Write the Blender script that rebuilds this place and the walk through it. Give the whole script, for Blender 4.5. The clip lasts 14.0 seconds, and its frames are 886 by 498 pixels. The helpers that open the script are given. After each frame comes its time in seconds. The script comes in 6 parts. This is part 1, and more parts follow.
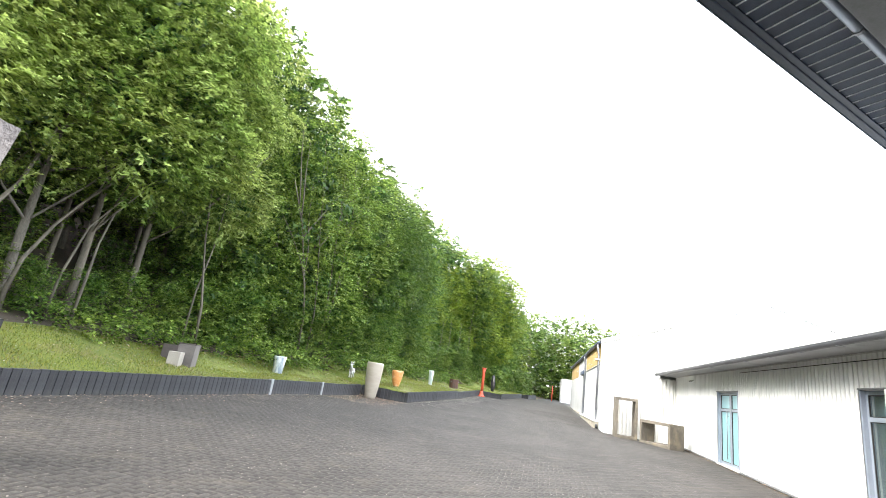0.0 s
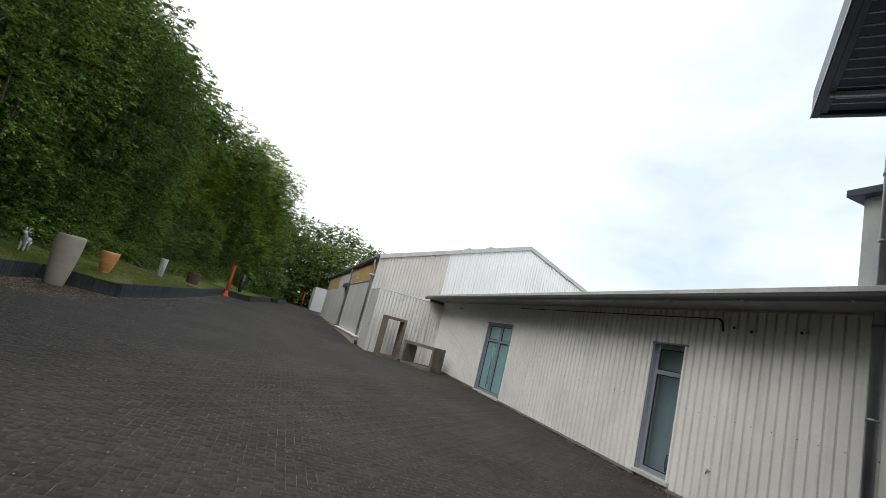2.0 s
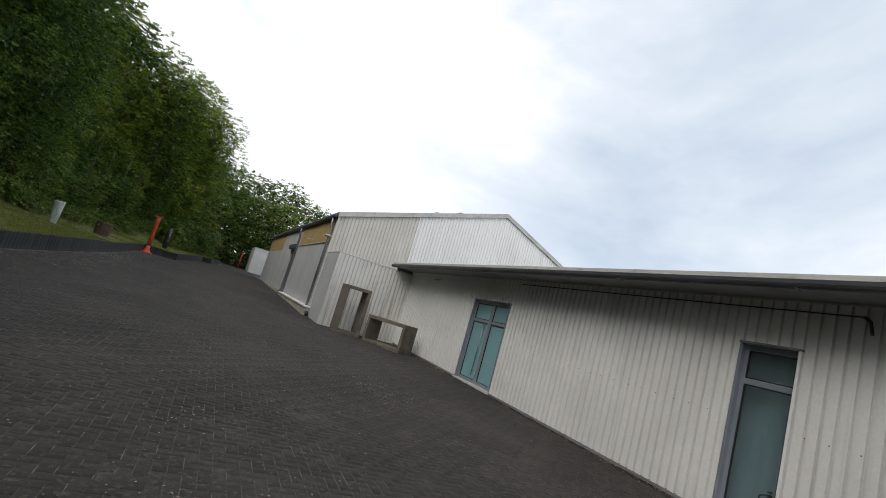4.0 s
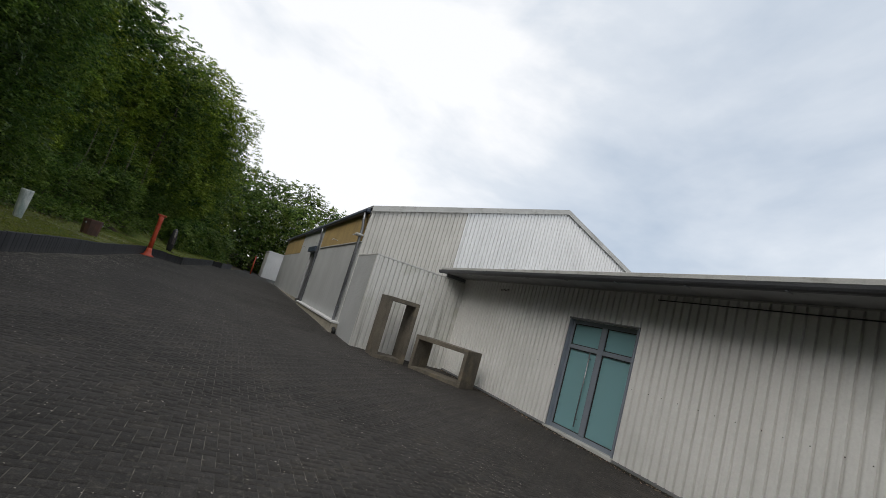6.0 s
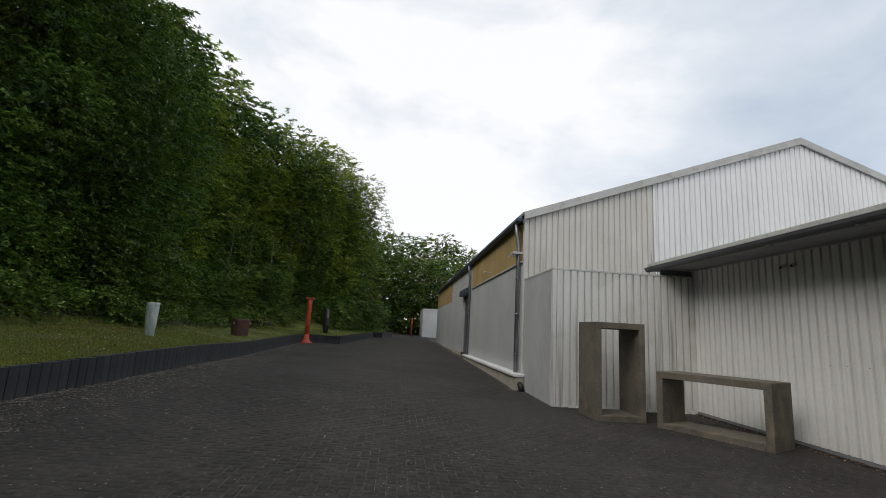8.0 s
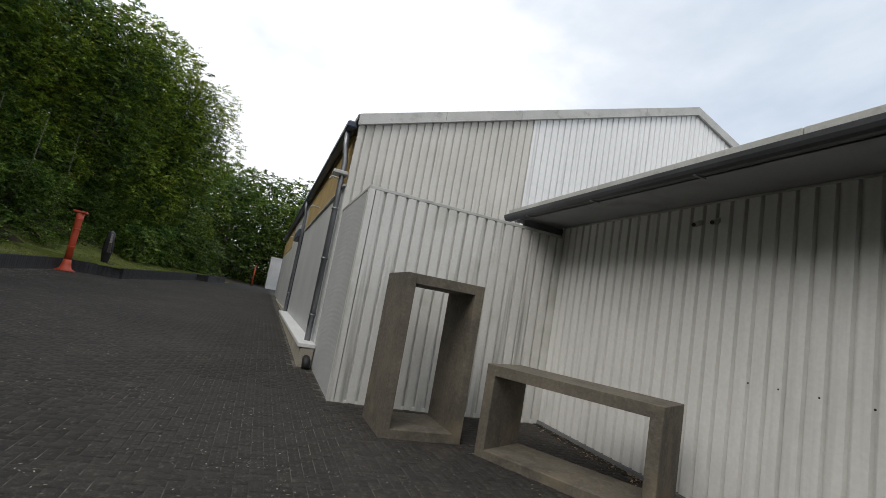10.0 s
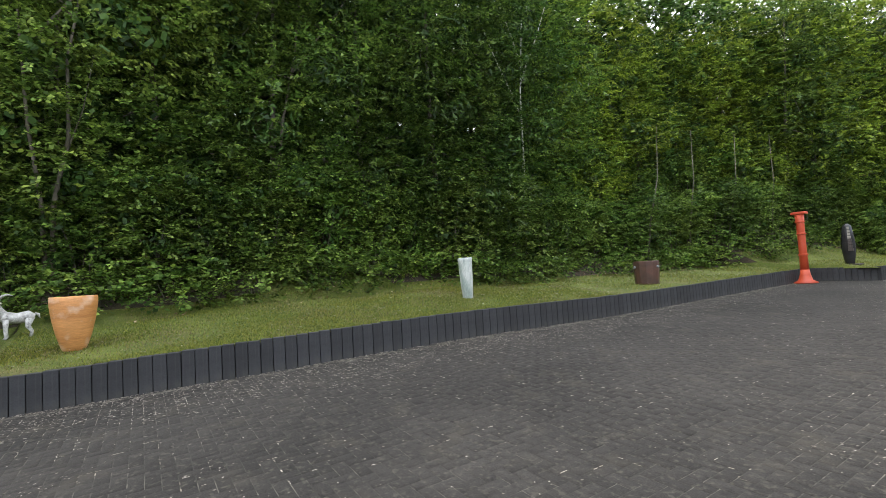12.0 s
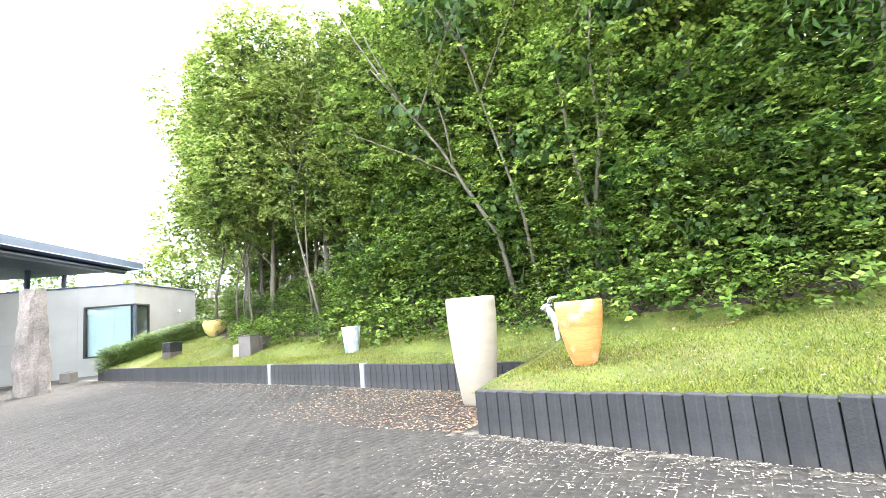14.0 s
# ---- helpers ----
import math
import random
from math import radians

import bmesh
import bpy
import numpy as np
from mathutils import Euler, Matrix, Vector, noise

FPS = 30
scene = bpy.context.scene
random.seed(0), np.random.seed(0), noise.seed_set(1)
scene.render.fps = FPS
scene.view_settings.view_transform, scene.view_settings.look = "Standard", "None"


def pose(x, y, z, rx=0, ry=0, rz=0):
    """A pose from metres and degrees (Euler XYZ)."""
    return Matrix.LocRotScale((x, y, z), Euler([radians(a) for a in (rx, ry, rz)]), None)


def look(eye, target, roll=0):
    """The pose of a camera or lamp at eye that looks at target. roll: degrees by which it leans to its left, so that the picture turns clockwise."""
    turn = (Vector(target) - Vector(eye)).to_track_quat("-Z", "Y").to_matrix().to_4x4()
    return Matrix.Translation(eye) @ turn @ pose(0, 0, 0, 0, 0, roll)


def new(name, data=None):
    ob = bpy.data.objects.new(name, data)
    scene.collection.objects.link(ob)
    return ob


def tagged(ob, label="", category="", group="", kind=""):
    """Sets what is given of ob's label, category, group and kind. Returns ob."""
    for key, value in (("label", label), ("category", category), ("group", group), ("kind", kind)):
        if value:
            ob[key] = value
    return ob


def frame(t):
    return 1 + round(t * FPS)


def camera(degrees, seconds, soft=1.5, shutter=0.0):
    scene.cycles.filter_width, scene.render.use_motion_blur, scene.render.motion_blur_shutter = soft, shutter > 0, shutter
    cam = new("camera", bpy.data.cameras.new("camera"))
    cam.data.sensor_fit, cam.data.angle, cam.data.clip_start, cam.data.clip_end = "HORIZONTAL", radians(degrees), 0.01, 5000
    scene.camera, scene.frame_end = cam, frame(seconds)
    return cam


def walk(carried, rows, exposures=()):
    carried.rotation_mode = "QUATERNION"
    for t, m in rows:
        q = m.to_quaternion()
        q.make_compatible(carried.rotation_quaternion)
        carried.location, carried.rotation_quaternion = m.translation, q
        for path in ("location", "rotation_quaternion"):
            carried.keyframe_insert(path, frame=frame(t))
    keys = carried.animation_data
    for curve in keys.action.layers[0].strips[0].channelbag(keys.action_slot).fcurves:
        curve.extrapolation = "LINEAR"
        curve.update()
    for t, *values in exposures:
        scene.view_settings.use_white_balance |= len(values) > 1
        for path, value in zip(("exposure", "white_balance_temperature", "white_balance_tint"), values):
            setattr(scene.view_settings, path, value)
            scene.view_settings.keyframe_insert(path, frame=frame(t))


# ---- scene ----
cam = camera(87.5, 14.0, soft=0.6)
PATH = [
    (0, (-0.659, 0.909, 1.604), (-1.127, 2.778, 2.142), 8.7),
    (0.5, (-1.02, 1.776, 1.62), (-1.179, 3.706, 2.118), 10.4),
    (1, (-1.322, 2.726, 1.623), (-1.206, 4.669, 2.084), 11.9),
    (1.5, (-1.533, 3.68, 1.619), (-1.163, 5.601, 2.036), 13.3),
    (2, (-1.686, 4.63, 1.659), (-1.12, 6.512, 2.028), 14.4),
    (2.2, (-1.714, 4.993, 1.685), (-1.106, 6.866, 2.039), 14.8),
    (2.5, (-1.724, 5.495, 1.684), (-1.042, 7.345, 2.017), 15.2),
    (3, (-1.729, 6.395, 1.661), (-0.941, 8.208, 1.96), 16.0),
    (3.2, (-1.771, 6.688, 1.655), (-0.948, 8.486, 1.95), 16.2),
    (5.3, (-1.636, 10.757, 1.687), (-0.823, 12.556, 2.006), 16.2),
    (5.5, (-1.574, 11.176, 1.69), (-0.784, 12.986, 2.003), 16.4),
    (6, (-1.582, 12.329, 1.697), (-0.808, 14.148, 2.004), 16.4),
    (6.5, (-1.592, 13.497, 1.687), (-0.959, 15.374, 1.967), 13.2),
    (7, (-1.523, 14.58, 1.684), (-1.152, 16.524, 1.973), 8.6),
    (7.5, (-1.427, 15.648, 1.701), (-1.4, 17.614, 2.063), 5.1),
    (8, (-1.007, 16.671, 1.702), (-0.832, 18.632, 2.053), 3.2),
    (8.2, (-0.842, 16.997, 1.71), (-0.525, 18.943, 2.047), 3.6),
    (10.3, (1.452, 20.807, 1.64), (2.143, 22.667, 1.893), 10.2),
    (10.5, (1.501, 21.14, 1.616), (1.942, 23.078, 1.839), 9.3),
    (10.8, (1.544, 21.797, 1.597), (1.417, 23.786, 1.761), 7.1),
    (11, (1.482, 22.078, 1.618), (1.059, 24.028, 1.757), 5.3),
    (11.5, (1.094, 22.967, 1.691), (-0.133, 24.543, 1.797), 0.2),
    (12, (0.681, 23.715, 1.703), (-0.991, 24.806, 1.814), -3.4),
    (12.1, (0.583, 23.852, 1.708), (-1.176, 24.797, 1.829), -4.0),
    (12.5, (0.171, 24.237, 1.752), (-1.763, 24.723, 1.898), -4.9),
    (12.8, (-0.322, 24.498, 1.753), (-2.312, 24.574, 1.932), -5.6),
    (13, (-0.566, 24.61, 1.747), (-2.551, 24.479, 1.945), -5.5),
    (13.5, (-1.345, 24.773, 1.725), (-3.216, 24.108, 1.961), -5.3),
    (14, (-2.066, 24.738, 1.723), (-3.707, 23.626, 1.989), -5.1),
]
EXPOSURES = [(0, 2.95), (0.5, 2.28), (1.0, 1.5), (1.5, 0.85), (2.0, 0.5), (3.0, 0.28), (5.5, 0.0), (6.5, -0.05), (8.2, -0.05), (10.3, 0.15), (11.0, 0.2), (11.5, 0.65),
             (12.0, 1.75), (12.5, 2.8), (13.0, 3.47), (13.5, 3.7), (14, 3.74)]
walk(cam, [(t, look(eye, target, roll)) for t, eye, target, roll in PATH], EXPOSURES)

# ---- world and sun: bright broken overcast, the sun veiled and behind the start of the walk ----
SUN_EL, SUN_AZ = 44.0, 236.0
world = bpy.data.worlds.new("overcast_sky")
scene.world = world
world.use_nodes = True
wn, wl = world.node_tree.nodes, world.node_tree.links
wn.clear()
w_out = wn.new("ShaderNodeOutputWorld")
w_bg = wn.new("ShaderNodeBackground")
w_sky = wn.new("ShaderNodeTexSky")
w_sky.sky_type = "NISHITA"
w_sky.sun_disc = False
w_sky.sun_elevation, w_sky.sun_rotation = radians(SUN_EL), radians(SUN_AZ)
w_sky.air_density, w_sky.dust_density = 1.0, 1.5
w_co = wn.new("ShaderNodeTexCoord")
w_map = wn.new("ShaderNodeMapping")
w_map.inputs["Scale"].default_value = (1.0, 1.0, 1.9)
w_map.inputs["Location"].default_value = (0.35, 0.1, 0.2)
w_n1 = wn.new("ShaderNodeTexNoise")
w_n1.inputs["Scale"].default_value, w_n1.inputs["Detail"].default_value, w_n1.inputs["Roughness"].default_value = 1.4, 8.0, 0.54
w_n1.inputs["Distortion"].default_value = 0.3
w_r1 = wn.new("ShaderNodeValToRGB")
w_r1.color_ramp.elements[0].position, w_r1.color_ramp.elements[0].color = 0.26, (6.6, 7.7, 9.2, 1)
w_r1.color_ramp.elements[1].position, w_r1.color_ramp.elements[1].color = 0.56, (13.6, 13.7, 13.9, 1)
e = w_r1.color_ramp.elements.new(0.45)
e.color = (10.0, 10.7, 11.6, 1)
w_mix = wn.new("ShaderNodeMix")
w_mix.data_type = "RGBA"
w_mix.inputs["Factor"].default_value = 0.86
wl.new(w_co.outputs["Generated"], w_map.inputs["Vector"])
wl.new(w_map.outputs["Vector"], w_n1.inputs["Vector"])
w_sep = wn.new("ShaderNodeSeparateXYZ")
w_side = wn.new("ShaderNodeMath")      # thicker, whiter cloud towards the veiled sun
w_side.operation = "MULTIPLY_ADD"
w_side.inputs[1].default_value = -0.11
wl.new(w_co.outputs["Generated"], w_sep.inputs["Vector"])
wl.new(w_sep.outputs["X"], w_side.inputs[0])
wl.new(w_n1.outputs["Fac"], w_side.inputs[2])
wl.new(w_side.outputs["Value"], w_r1.inputs["Fac"])
wl.new(w_sky.outputs["Color"], w_mix.inputs["A"])
wl.new(w_r1.outputs["Color"], w_mix.inputs["B"])
wl.new(w_mix.outputs["Result"], w_bg.inputs["Color"])
w_bg.inputs["Strength"].default_value = 0.085
wl.new(w_bg.outputs["Background"], w_out.inputs["Surface"])

sun_data = bpy.data.lights.new("sun", "SUN")
sun_data.energy, sun_data.angle, sun_data.color = 1.35, radians(32), (1.0, 0.95, 0.88)
sun = new("sun", sun_data)
_a, _e = radians(SUN_AZ), radians(SUN_EL)
sun_dir = Vector((math.sin(_a) * math.cos(_e), math.cos(_a) * math.cos(_e), math.sin(_e)))
sun.matrix_world = look(sun_dir * 60, (0, 0, 0))


# ---- materials ----
def surf(name, c1, c2, big=1.2, fine=40.0, rough=0.7, bump=0.15, metal=0.0, stretch=(1, 1, 1), fine_amt=0.25, streak=None,
         streak_amt=0.0, rnd=0.0, island=False, spec=0.5, bump_d=0.01, blotch=None):
    """Two-scale colour variation, fine bump, optional rain streaks and per-piece variation."""
    m = bpy.data.materials.new(name)
    m.use_nodes = True
    nt = m.node_tree
    n, l = nt.nodes, nt.links
    b = n["Principled BSDF"]
    co = n.new("ShaderNodeTexCoord")
    mp = n.new("ShaderNodeMapping")
    mp.inputs["Scale"].default_value = stretch
    l.new(co.outputs["Object"], mp.inputs["Vector"])
    nb = n.new("ShaderNodeTexNoise")
    nb.inputs["Scale"].default_value, nb.inputs["Detail"].default_value = big, 5
    nf = n.new("ShaderNodeTexNoise")
    nf.inputs["Scale"].default_value, nf.inputs["Detail"].default_value, nf.inputs["Roughness"].default_value = fine, 4, 0.65
    l.new(mp.outputs["Vector"], nb.inputs["Vector"])
    l.new(mp.outputs["Vector"], nf.inputs["Vector"])
    rb = n.new("ShaderNodeMapRange")
    rb.inputs["From Min"].default_value, rb.inputs["From Max"].default_value = 0.35, 0.65
    l.new(nb.outputs["Fac"], rb.inputs["Value"])
    mx = n.new("ShaderNodeMix")
    mx.data_type = "RGBA"
    mx.inputs["A"].default_value, mx.inputs["B"].default_value = (*c1, 1), (*c2, 1)
    l.new(rb.outputs["Result"], mx.inputs["Factor"])
    col = mx.outputs["Result"]
    rf = n.new("ShaderNodeMapRange")
    rf.inputs["From Min"].default_value, rf.inputs["From Max"].default_value = 0.25, 0.75
    rf.inputs["To Min"].default_value, rf.inputs["To Max"].default_value = 1 - fine_amt, 1 + fine_amt
    l.new(nf.outputs["Fac"], rf.inputs["Value"])
    val = rf.outputs["Result"]
    if rnd:
        src = n.new("ShaderNodeNewGeometry").outputs["Random Per Island"] if island else n.new("ShaderNodeObjectInfo").outputs["Random"]
        rr = n.new("ShaderNodeMapRange")
        rr.inputs["To Min"].default_value, rr.inputs["To Max"].default_value = 1 - rnd, 1 + rnd
        l.new(src, rr.inputs["Value"])
        mu = n.new("ShaderNodeMath")
        mu.operation = "MULTIPLY"
        l.new(val, mu.inputs[0])
        l.new(rr.outputs["Result"], mu.inputs[1])
        val = mu.outputs["Value"]
    hv = n.new("ShaderNodeVectorMath")
    hv.operation = "SCALE"
    l.new(col, hv.inputs[0])
    l.new(val, hv.inputs["Scale"])
    col = hv.outputs["Vector"]
    spots = [blotch] if isinstance(blotch, tuple) else (blotch or [])
    for tint, amt, sc, lo, hi in ([(streak, streak_amt, (9, 9, 0.35), 0.56, 0.75)] if streak else []) + (
            [(s[0], s[1], (s[2],) * 3, 0.55, 0.72) for s in spots]):
        m2 = n.new("ShaderNodeMapping")
        m2.inputs["Scale"].default_value = sc
        l.new(co.outputs["Object"], m2.inputs["Vector"])
        ns = n.new("ShaderNodeTexNoise")
        ns.inputs["Scale"].default_value, ns.inputs["Detail"].default_value = 1.0, 6
        l.new(m2.outputs["Vector"], ns.inputs["Vector"])
        rs = n.new("ShaderNodeMapRange")
        rs.inputs["From Min"].default_value, rs.inputs["From Max"].default_value = lo, hi
        rs.inputs["To Max"].default_value = amt
        l.new(ns.outputs["Fac"], rs.inputs["Value"])
        ms = n.new("ShaderNodeMix")
        ms.data_type = "RGBA"
        l.new(rs.outputs["Result"], ms.inputs["Factor"])
        l.new(col, ms.inputs["A"])
        ms.inputs["B"].default_value = (*tint, 1)
        col = ms.outputs["Result"]
    l.new(col, b.inputs["Base Color"])
    b.inputs["Roughness"].default_value, b.inputs["Metallic"].default_value = rough, metal
    b.inputs["Specular IOR Level"].default_value = spec
    if bump:
        bp = n.new("ShaderNodeBump")
        bp.inputs["Strength"].default_value, bp.inputs["Distance"].default_value = bump, bump_d
        l.new(nf.outputs["Fac"], bp.inputs["Height"])
        l.new(bp.outputs["Normal"], b.inputs["Normal"])
    return m


def leaf_mat(name, dark, light, yellow, trans=0.42):
    m = bpy.data.materials.new(name)
    m.use_nodes = True
    n, l = m.node_tree.nodes, m.node_tree.links
    n.clear()
    out = n.new("ShaderNodeOutputMaterial")
    geo = n.new("ShaderNodeNewGeometry")
    ramp = n.new("ShaderNodeValToRGB")
    # Leaf-to-leaf variation, widened so dark gaps and bright sheen sit in the colour.
    ramp.color_ramp.elements[0].color, ramp.color_ramp.elements[1].color = (*[0.5 * v for v in dark], 1), (*[1.2 * v for v in yellow], 1)
    mid = ramp.color_ramp.elements.new(0.65)
    mid.color = (*light, 1)
    l.new(geo.outputs["Random Per Island"], ramp.inputs["Fac"])
    oi = n.new("ShaderNodeObjectInfo")
    hs = n.new("ShaderNodeHueSaturation")
    mr = n.new("ShaderNodeMapRange")
    mr.inputs["To Min"].default_value, mr.inputs["To Max"].default_value = 0.75, 1.2
    l.new(oi.outputs["Random"], mr.inputs["Value"])
    l.new(mr.outputs["Result"], hs.inputs["Value"])
    l.new(ramp.outputs["Color"], hs.inputs["Color"])
    co = n.new("ShaderNodeTexCoord")
    nz = n.new("ShaderNodeTexNoise")
    nz.inputs["Scale"].default_value, nz.inputs["Detail"].default_value = 0.55, 3
    l.new(co.outputs["Object"], nz.inputs["Vector"])
    mh = n.new("ShaderNodeMapRange")
    mh.inputs["From Min"].default_value, mh.inputs["From Max"].default_value = 0.35, 0.65
    mh.inputs["To Min"].default_value, mh.inputs["To Max"].default_value = 0.508, 0.482
    l.new(nz.outputs["Fac"], mh.inputs["Value"])
    l.new(mh.outputs["Result"], hs.inputs["Hue"])
    b = n.new("ShaderNodeBsdfPrincipled")
    b.inputs["Roughness"].default_value = 0.5
    b.inputs["Specular IOR Level"].default_value = 0.35
    l.new(hs.outputs["Color"], b.inputs["Base Color"])
    t = n.new("ShaderNodeBsdfTranslucent")
    l.new(hs.outputs["Color"], t.inputs["Color"])
    mix = n.new("ShaderNodeMixShader")
    mix.inputs["Fac"].default_value = trans
    l.new(b.outputs["BSDF"], mix.inputs[1])
    l.new(t.outputs["BSDF"], mix.inputs[2])
    l.new(mix.outputs["Shader"], out.inputs["Surface"])
    return m


def glass_mat(name, tint, rough, trans):
    m = bpy.data.materials.new(name)
    m.use_nodes = True
    b = m.node_tree.nodes["Principled BSDF"]
    b.inputs["Base Color"].default_value = (*tint, 1)
    b.inputs["Roughness"].default_value = rough
    b.inputs["Transmission Weight"].default_value = trans
    b.inputs["IOR"].default_value = 1.45
    return m


M_PAVE = surf("weathered_dark_paver", (0.046, 0.0415, 0.0375), (0.030, 0.0272, 0.0245), 0.5, 110, 0.92, 0.8, fine_amt=0.6, rnd=0.16, spec=0.35, blotch=[((0.072, 0.063, 0.05), 0.5, 2.3), ((0.012, 0.011, 0.010), 0.5, 14), ((0.13, 0.118, 0.095), 0.5, 23)])
M_PAVE_FIELD = surf("weathered_dark_paver_field", (0.046, 0.0415, 0.0375), (0.030, 0.0272, 0.0245), 0.5, 110, 0.92, 0.8, fine_amt=0.6, rnd=0.16, island=True, spec=0.35,
                    blotch=[((0.072, 0.063, 0.05), 0.5, 2.3), ((0.012, 0.011, 0.010), 0.5, 14), ((0.13, 0.118, 0.095), 0.5, 23)])
M_GROUND = surf("gritty_joint_sand", (0.07, 0.064, 0.053), (0.028, 0.026, 0.022), 0.7, 60, 0.9, 0.4, fine_amt=0.5, streak=(0.36, 0.33, 0.27), streak_amt=0.5, blotch=[((0.22, 0.20, 0.165), 0.6, 1.3), ((0.27, 0.245, 0.20), 0.6, 5.0)])
M_ASPHALT = surf("worn_grey_asphalt", (0.055, 0.053, 0.05), (0.042, 0.041, 0.039), 0.4, 60, 0.9, 0.4, fine_amt=0.4)
M_KERB = surf("anthracite_concrete", (0.025, 0.0255, 0.029), (0.042, 0.042, 0.045), 2.5, 60, 0.75, 0.35, rnd=0.22, streak=(0.12, 0.112, 0.10), streak_amt=0.5, blotch=[((0.016, 0.016, 0.018), 0.6, 1.7), ((0.075, 0.068, 0.058), 0.5, 3.1)])
M_JOINT = surf("pale_zinc_strip", (0.28, 0.29, 0.30), (0.22, 0.23, 0.24), 3, 50, 0.5, 0.1)
M_CLAD = surf("off_white_coated_steel", (0.75, 0.75, 0.728), (0.67, 0.67, 0.648), 0.7, 25, 0.5, 0.04, fine_amt=0.06, streak=(0.36, 0.36, 0.33), streak_amt=0.3, blotch=((0.60, 0.61, 0.58), 0.5, 1.6))
M_CLAD_NEW = surf("bright_white_coated_steel", (0.84, 0.845, 0.84), (0.79, 0.795, 0.79), 0.7, 25, 0.45, 0.04, fine_amt=0.05, streak=(0.30, 0.30, 0.27), streak_amt=0.4)
M_CLAD_OLD = surf("greyed_old_coated_steel", (0.64, 0.62, 0.575), (0.55, 0.535, 0.49), 0.9, 25, 0.6, 0.04, fine_amt=0.07, streak=(0.30, 0.29, 0.25), streak_amt=0.45)
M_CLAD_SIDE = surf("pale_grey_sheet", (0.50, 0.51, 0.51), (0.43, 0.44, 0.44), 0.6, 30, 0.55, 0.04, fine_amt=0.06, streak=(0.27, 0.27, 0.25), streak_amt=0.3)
M_OCHRE = surf("ochre_board", (0.42, 0.30, 0.12), (0.34, 0.24, 0.10), 1.2, 30, 0.65, 0.1, streak=(0.20, 0.15, 0.08), streak_amt=0.4)
M_ANNEX = surf("dirty_white_coated_steel", (0.70, 0.695, 0.665), (0.62, 0.615, 0.585), 0.8, 25, 0.5, 0.05, fine_amt=0.07, streak=(0.14, 0.14, 0.11), streak_amt=0.75, blotch=((0.40, 0.41, 0.32), 0.5, 1.3))
M_TRIM = surf("light_grey_trim", (0.52, 0.52, 0.50), (0.42, 0.42, 0.40), 1.5, 40, 0.55, 0.06, fine_amt=0.1, blotch=((0.25, 0.24, 0.21), 0.5, 6))
M_FASCIA = surf("weathered_grey_fascia", (0.20, 0.205, 0.21), (0.15, 0.155, 0.16), 1.0, 40, 0.55, 0.08, fine_amt=0.12, streak=(0.09, 0.09, 0.09), streak_amt=0.4)
M_SOFFIT = surf("grey_soffit_sheet", (0.33, 0.335, 0.34), (0.27, 0.275, 0.28), 1.0, 40, 0.6, 0.05, fine_amt=0.08, blotch=((0.15, 0.15, 0.145), 0.5, 2.0))
M_DARK = surf("dark_blue_grey_steel", (0.040, 0.056, 0.088), (0.056, 0.076, 0.112), 1.0, 40, 0.45, 0.05, fine_amt=0.1)
M_GUTTER = surf("dark_grey_zinc_gutter", (0.085, 0.088, 0.095), (0.060, 0.062, 0.068), 1.2, 40, 0.45, 0.05, fine_amt=0.15)
M_SLATS = surf("dark_soffit_board", (0.030, 0.046, 0.080), (0.042, 0.060, 0.100), 1.5, 60, 0.6, 0.1, rnd=0.15)
M_ZINC = surf("weathered_zinc", (0.30, 0.31, 0.33), (0.22, 0.23, 0.25), 2.0, 60, 0.42, 0.05, metal=0.75, fine_amt=0.15)
M_FRAME = surf("blue_grey_aluminium", (0.31, 0.345, 0.40), (0.25, 0.285, 0.335), 1.5, 60, 0.4, 0.03, metal=0.35, fine_amt=0.06)
M_CONC = surf("weathered_concrete", (0.162, 0.140, 0.108), (0.098, 0.087, 0.070), 1.9, 28, 0.9, 0.6, fine_amt=0.24, streak=(0.08, 0.07, 0.052), streak_amt=0.3, blotch=[((0.26, 0.21, 0.14), 0.6, 1.7), ((0.06, 0.053, 0.042), 0.55, 5), ((0.24, 0.22, 0.18), 0.4, 15)])
M_PLINTH = surf("beige_plaster", (0.46, 0.42, 0.34), (0.36, 0.33, 0.27), 1.5, 60, 0.85, 0.25, streak=(0.2, 0.19, 0.16), streak_amt=0.4)
M_CUBE = surf("fair_faced_grey_render", (0.29, 0.285, 0.275), (0.25, 0.245, 0.235), 0.8, 50, 0.8, 0.15, fine_amt=0.08)
M_CREAM = surf("cream_glazed_stoneware", (0.375, 0.33, 0.268), (0.325, 0.285, 0.23), 2.2, 60, 0.55, 0.12, stretch=(1, 1, 3), fine_amt=0.1)
M_ORANGE_POT = surf("orange_ribbed_terracotta", (0.62, 0.29, 0.10), (0.48, 0.20, 0.06), 3.0, 22, 0.5, 0.5, stretch=(0.6, 0.6, 6), fine_amt=0.25, blotch=((0.72, 0.52, 0.38), 0.75, 4.5))
M_WHITE_GLAZE = surf("white_green_streaked_glaze", (0.60, 0.61, 0.59), (0.30, 0.36, 0.34), 9, 60, 0.4, 0.1, stretch=(1, 1, 0.3))
M_STREAK_GLAZE = surf("white_glaze_with_dark_blue_runs", (0.70, 0.71, 0.69), (0.24, 0.29, 0.34), 10, 60, 0.35, 0.1, stretch=(1, 1, 0.3))
# Pale crossbar colour, also painted sky light in the soffit gaps.
M_GAP = surf("pale_gap_light_and_crossbar", (0.74, 0.77, 0.82), (0.66, 0.69, 0.74), 2, 40, 0.5, 0.05)
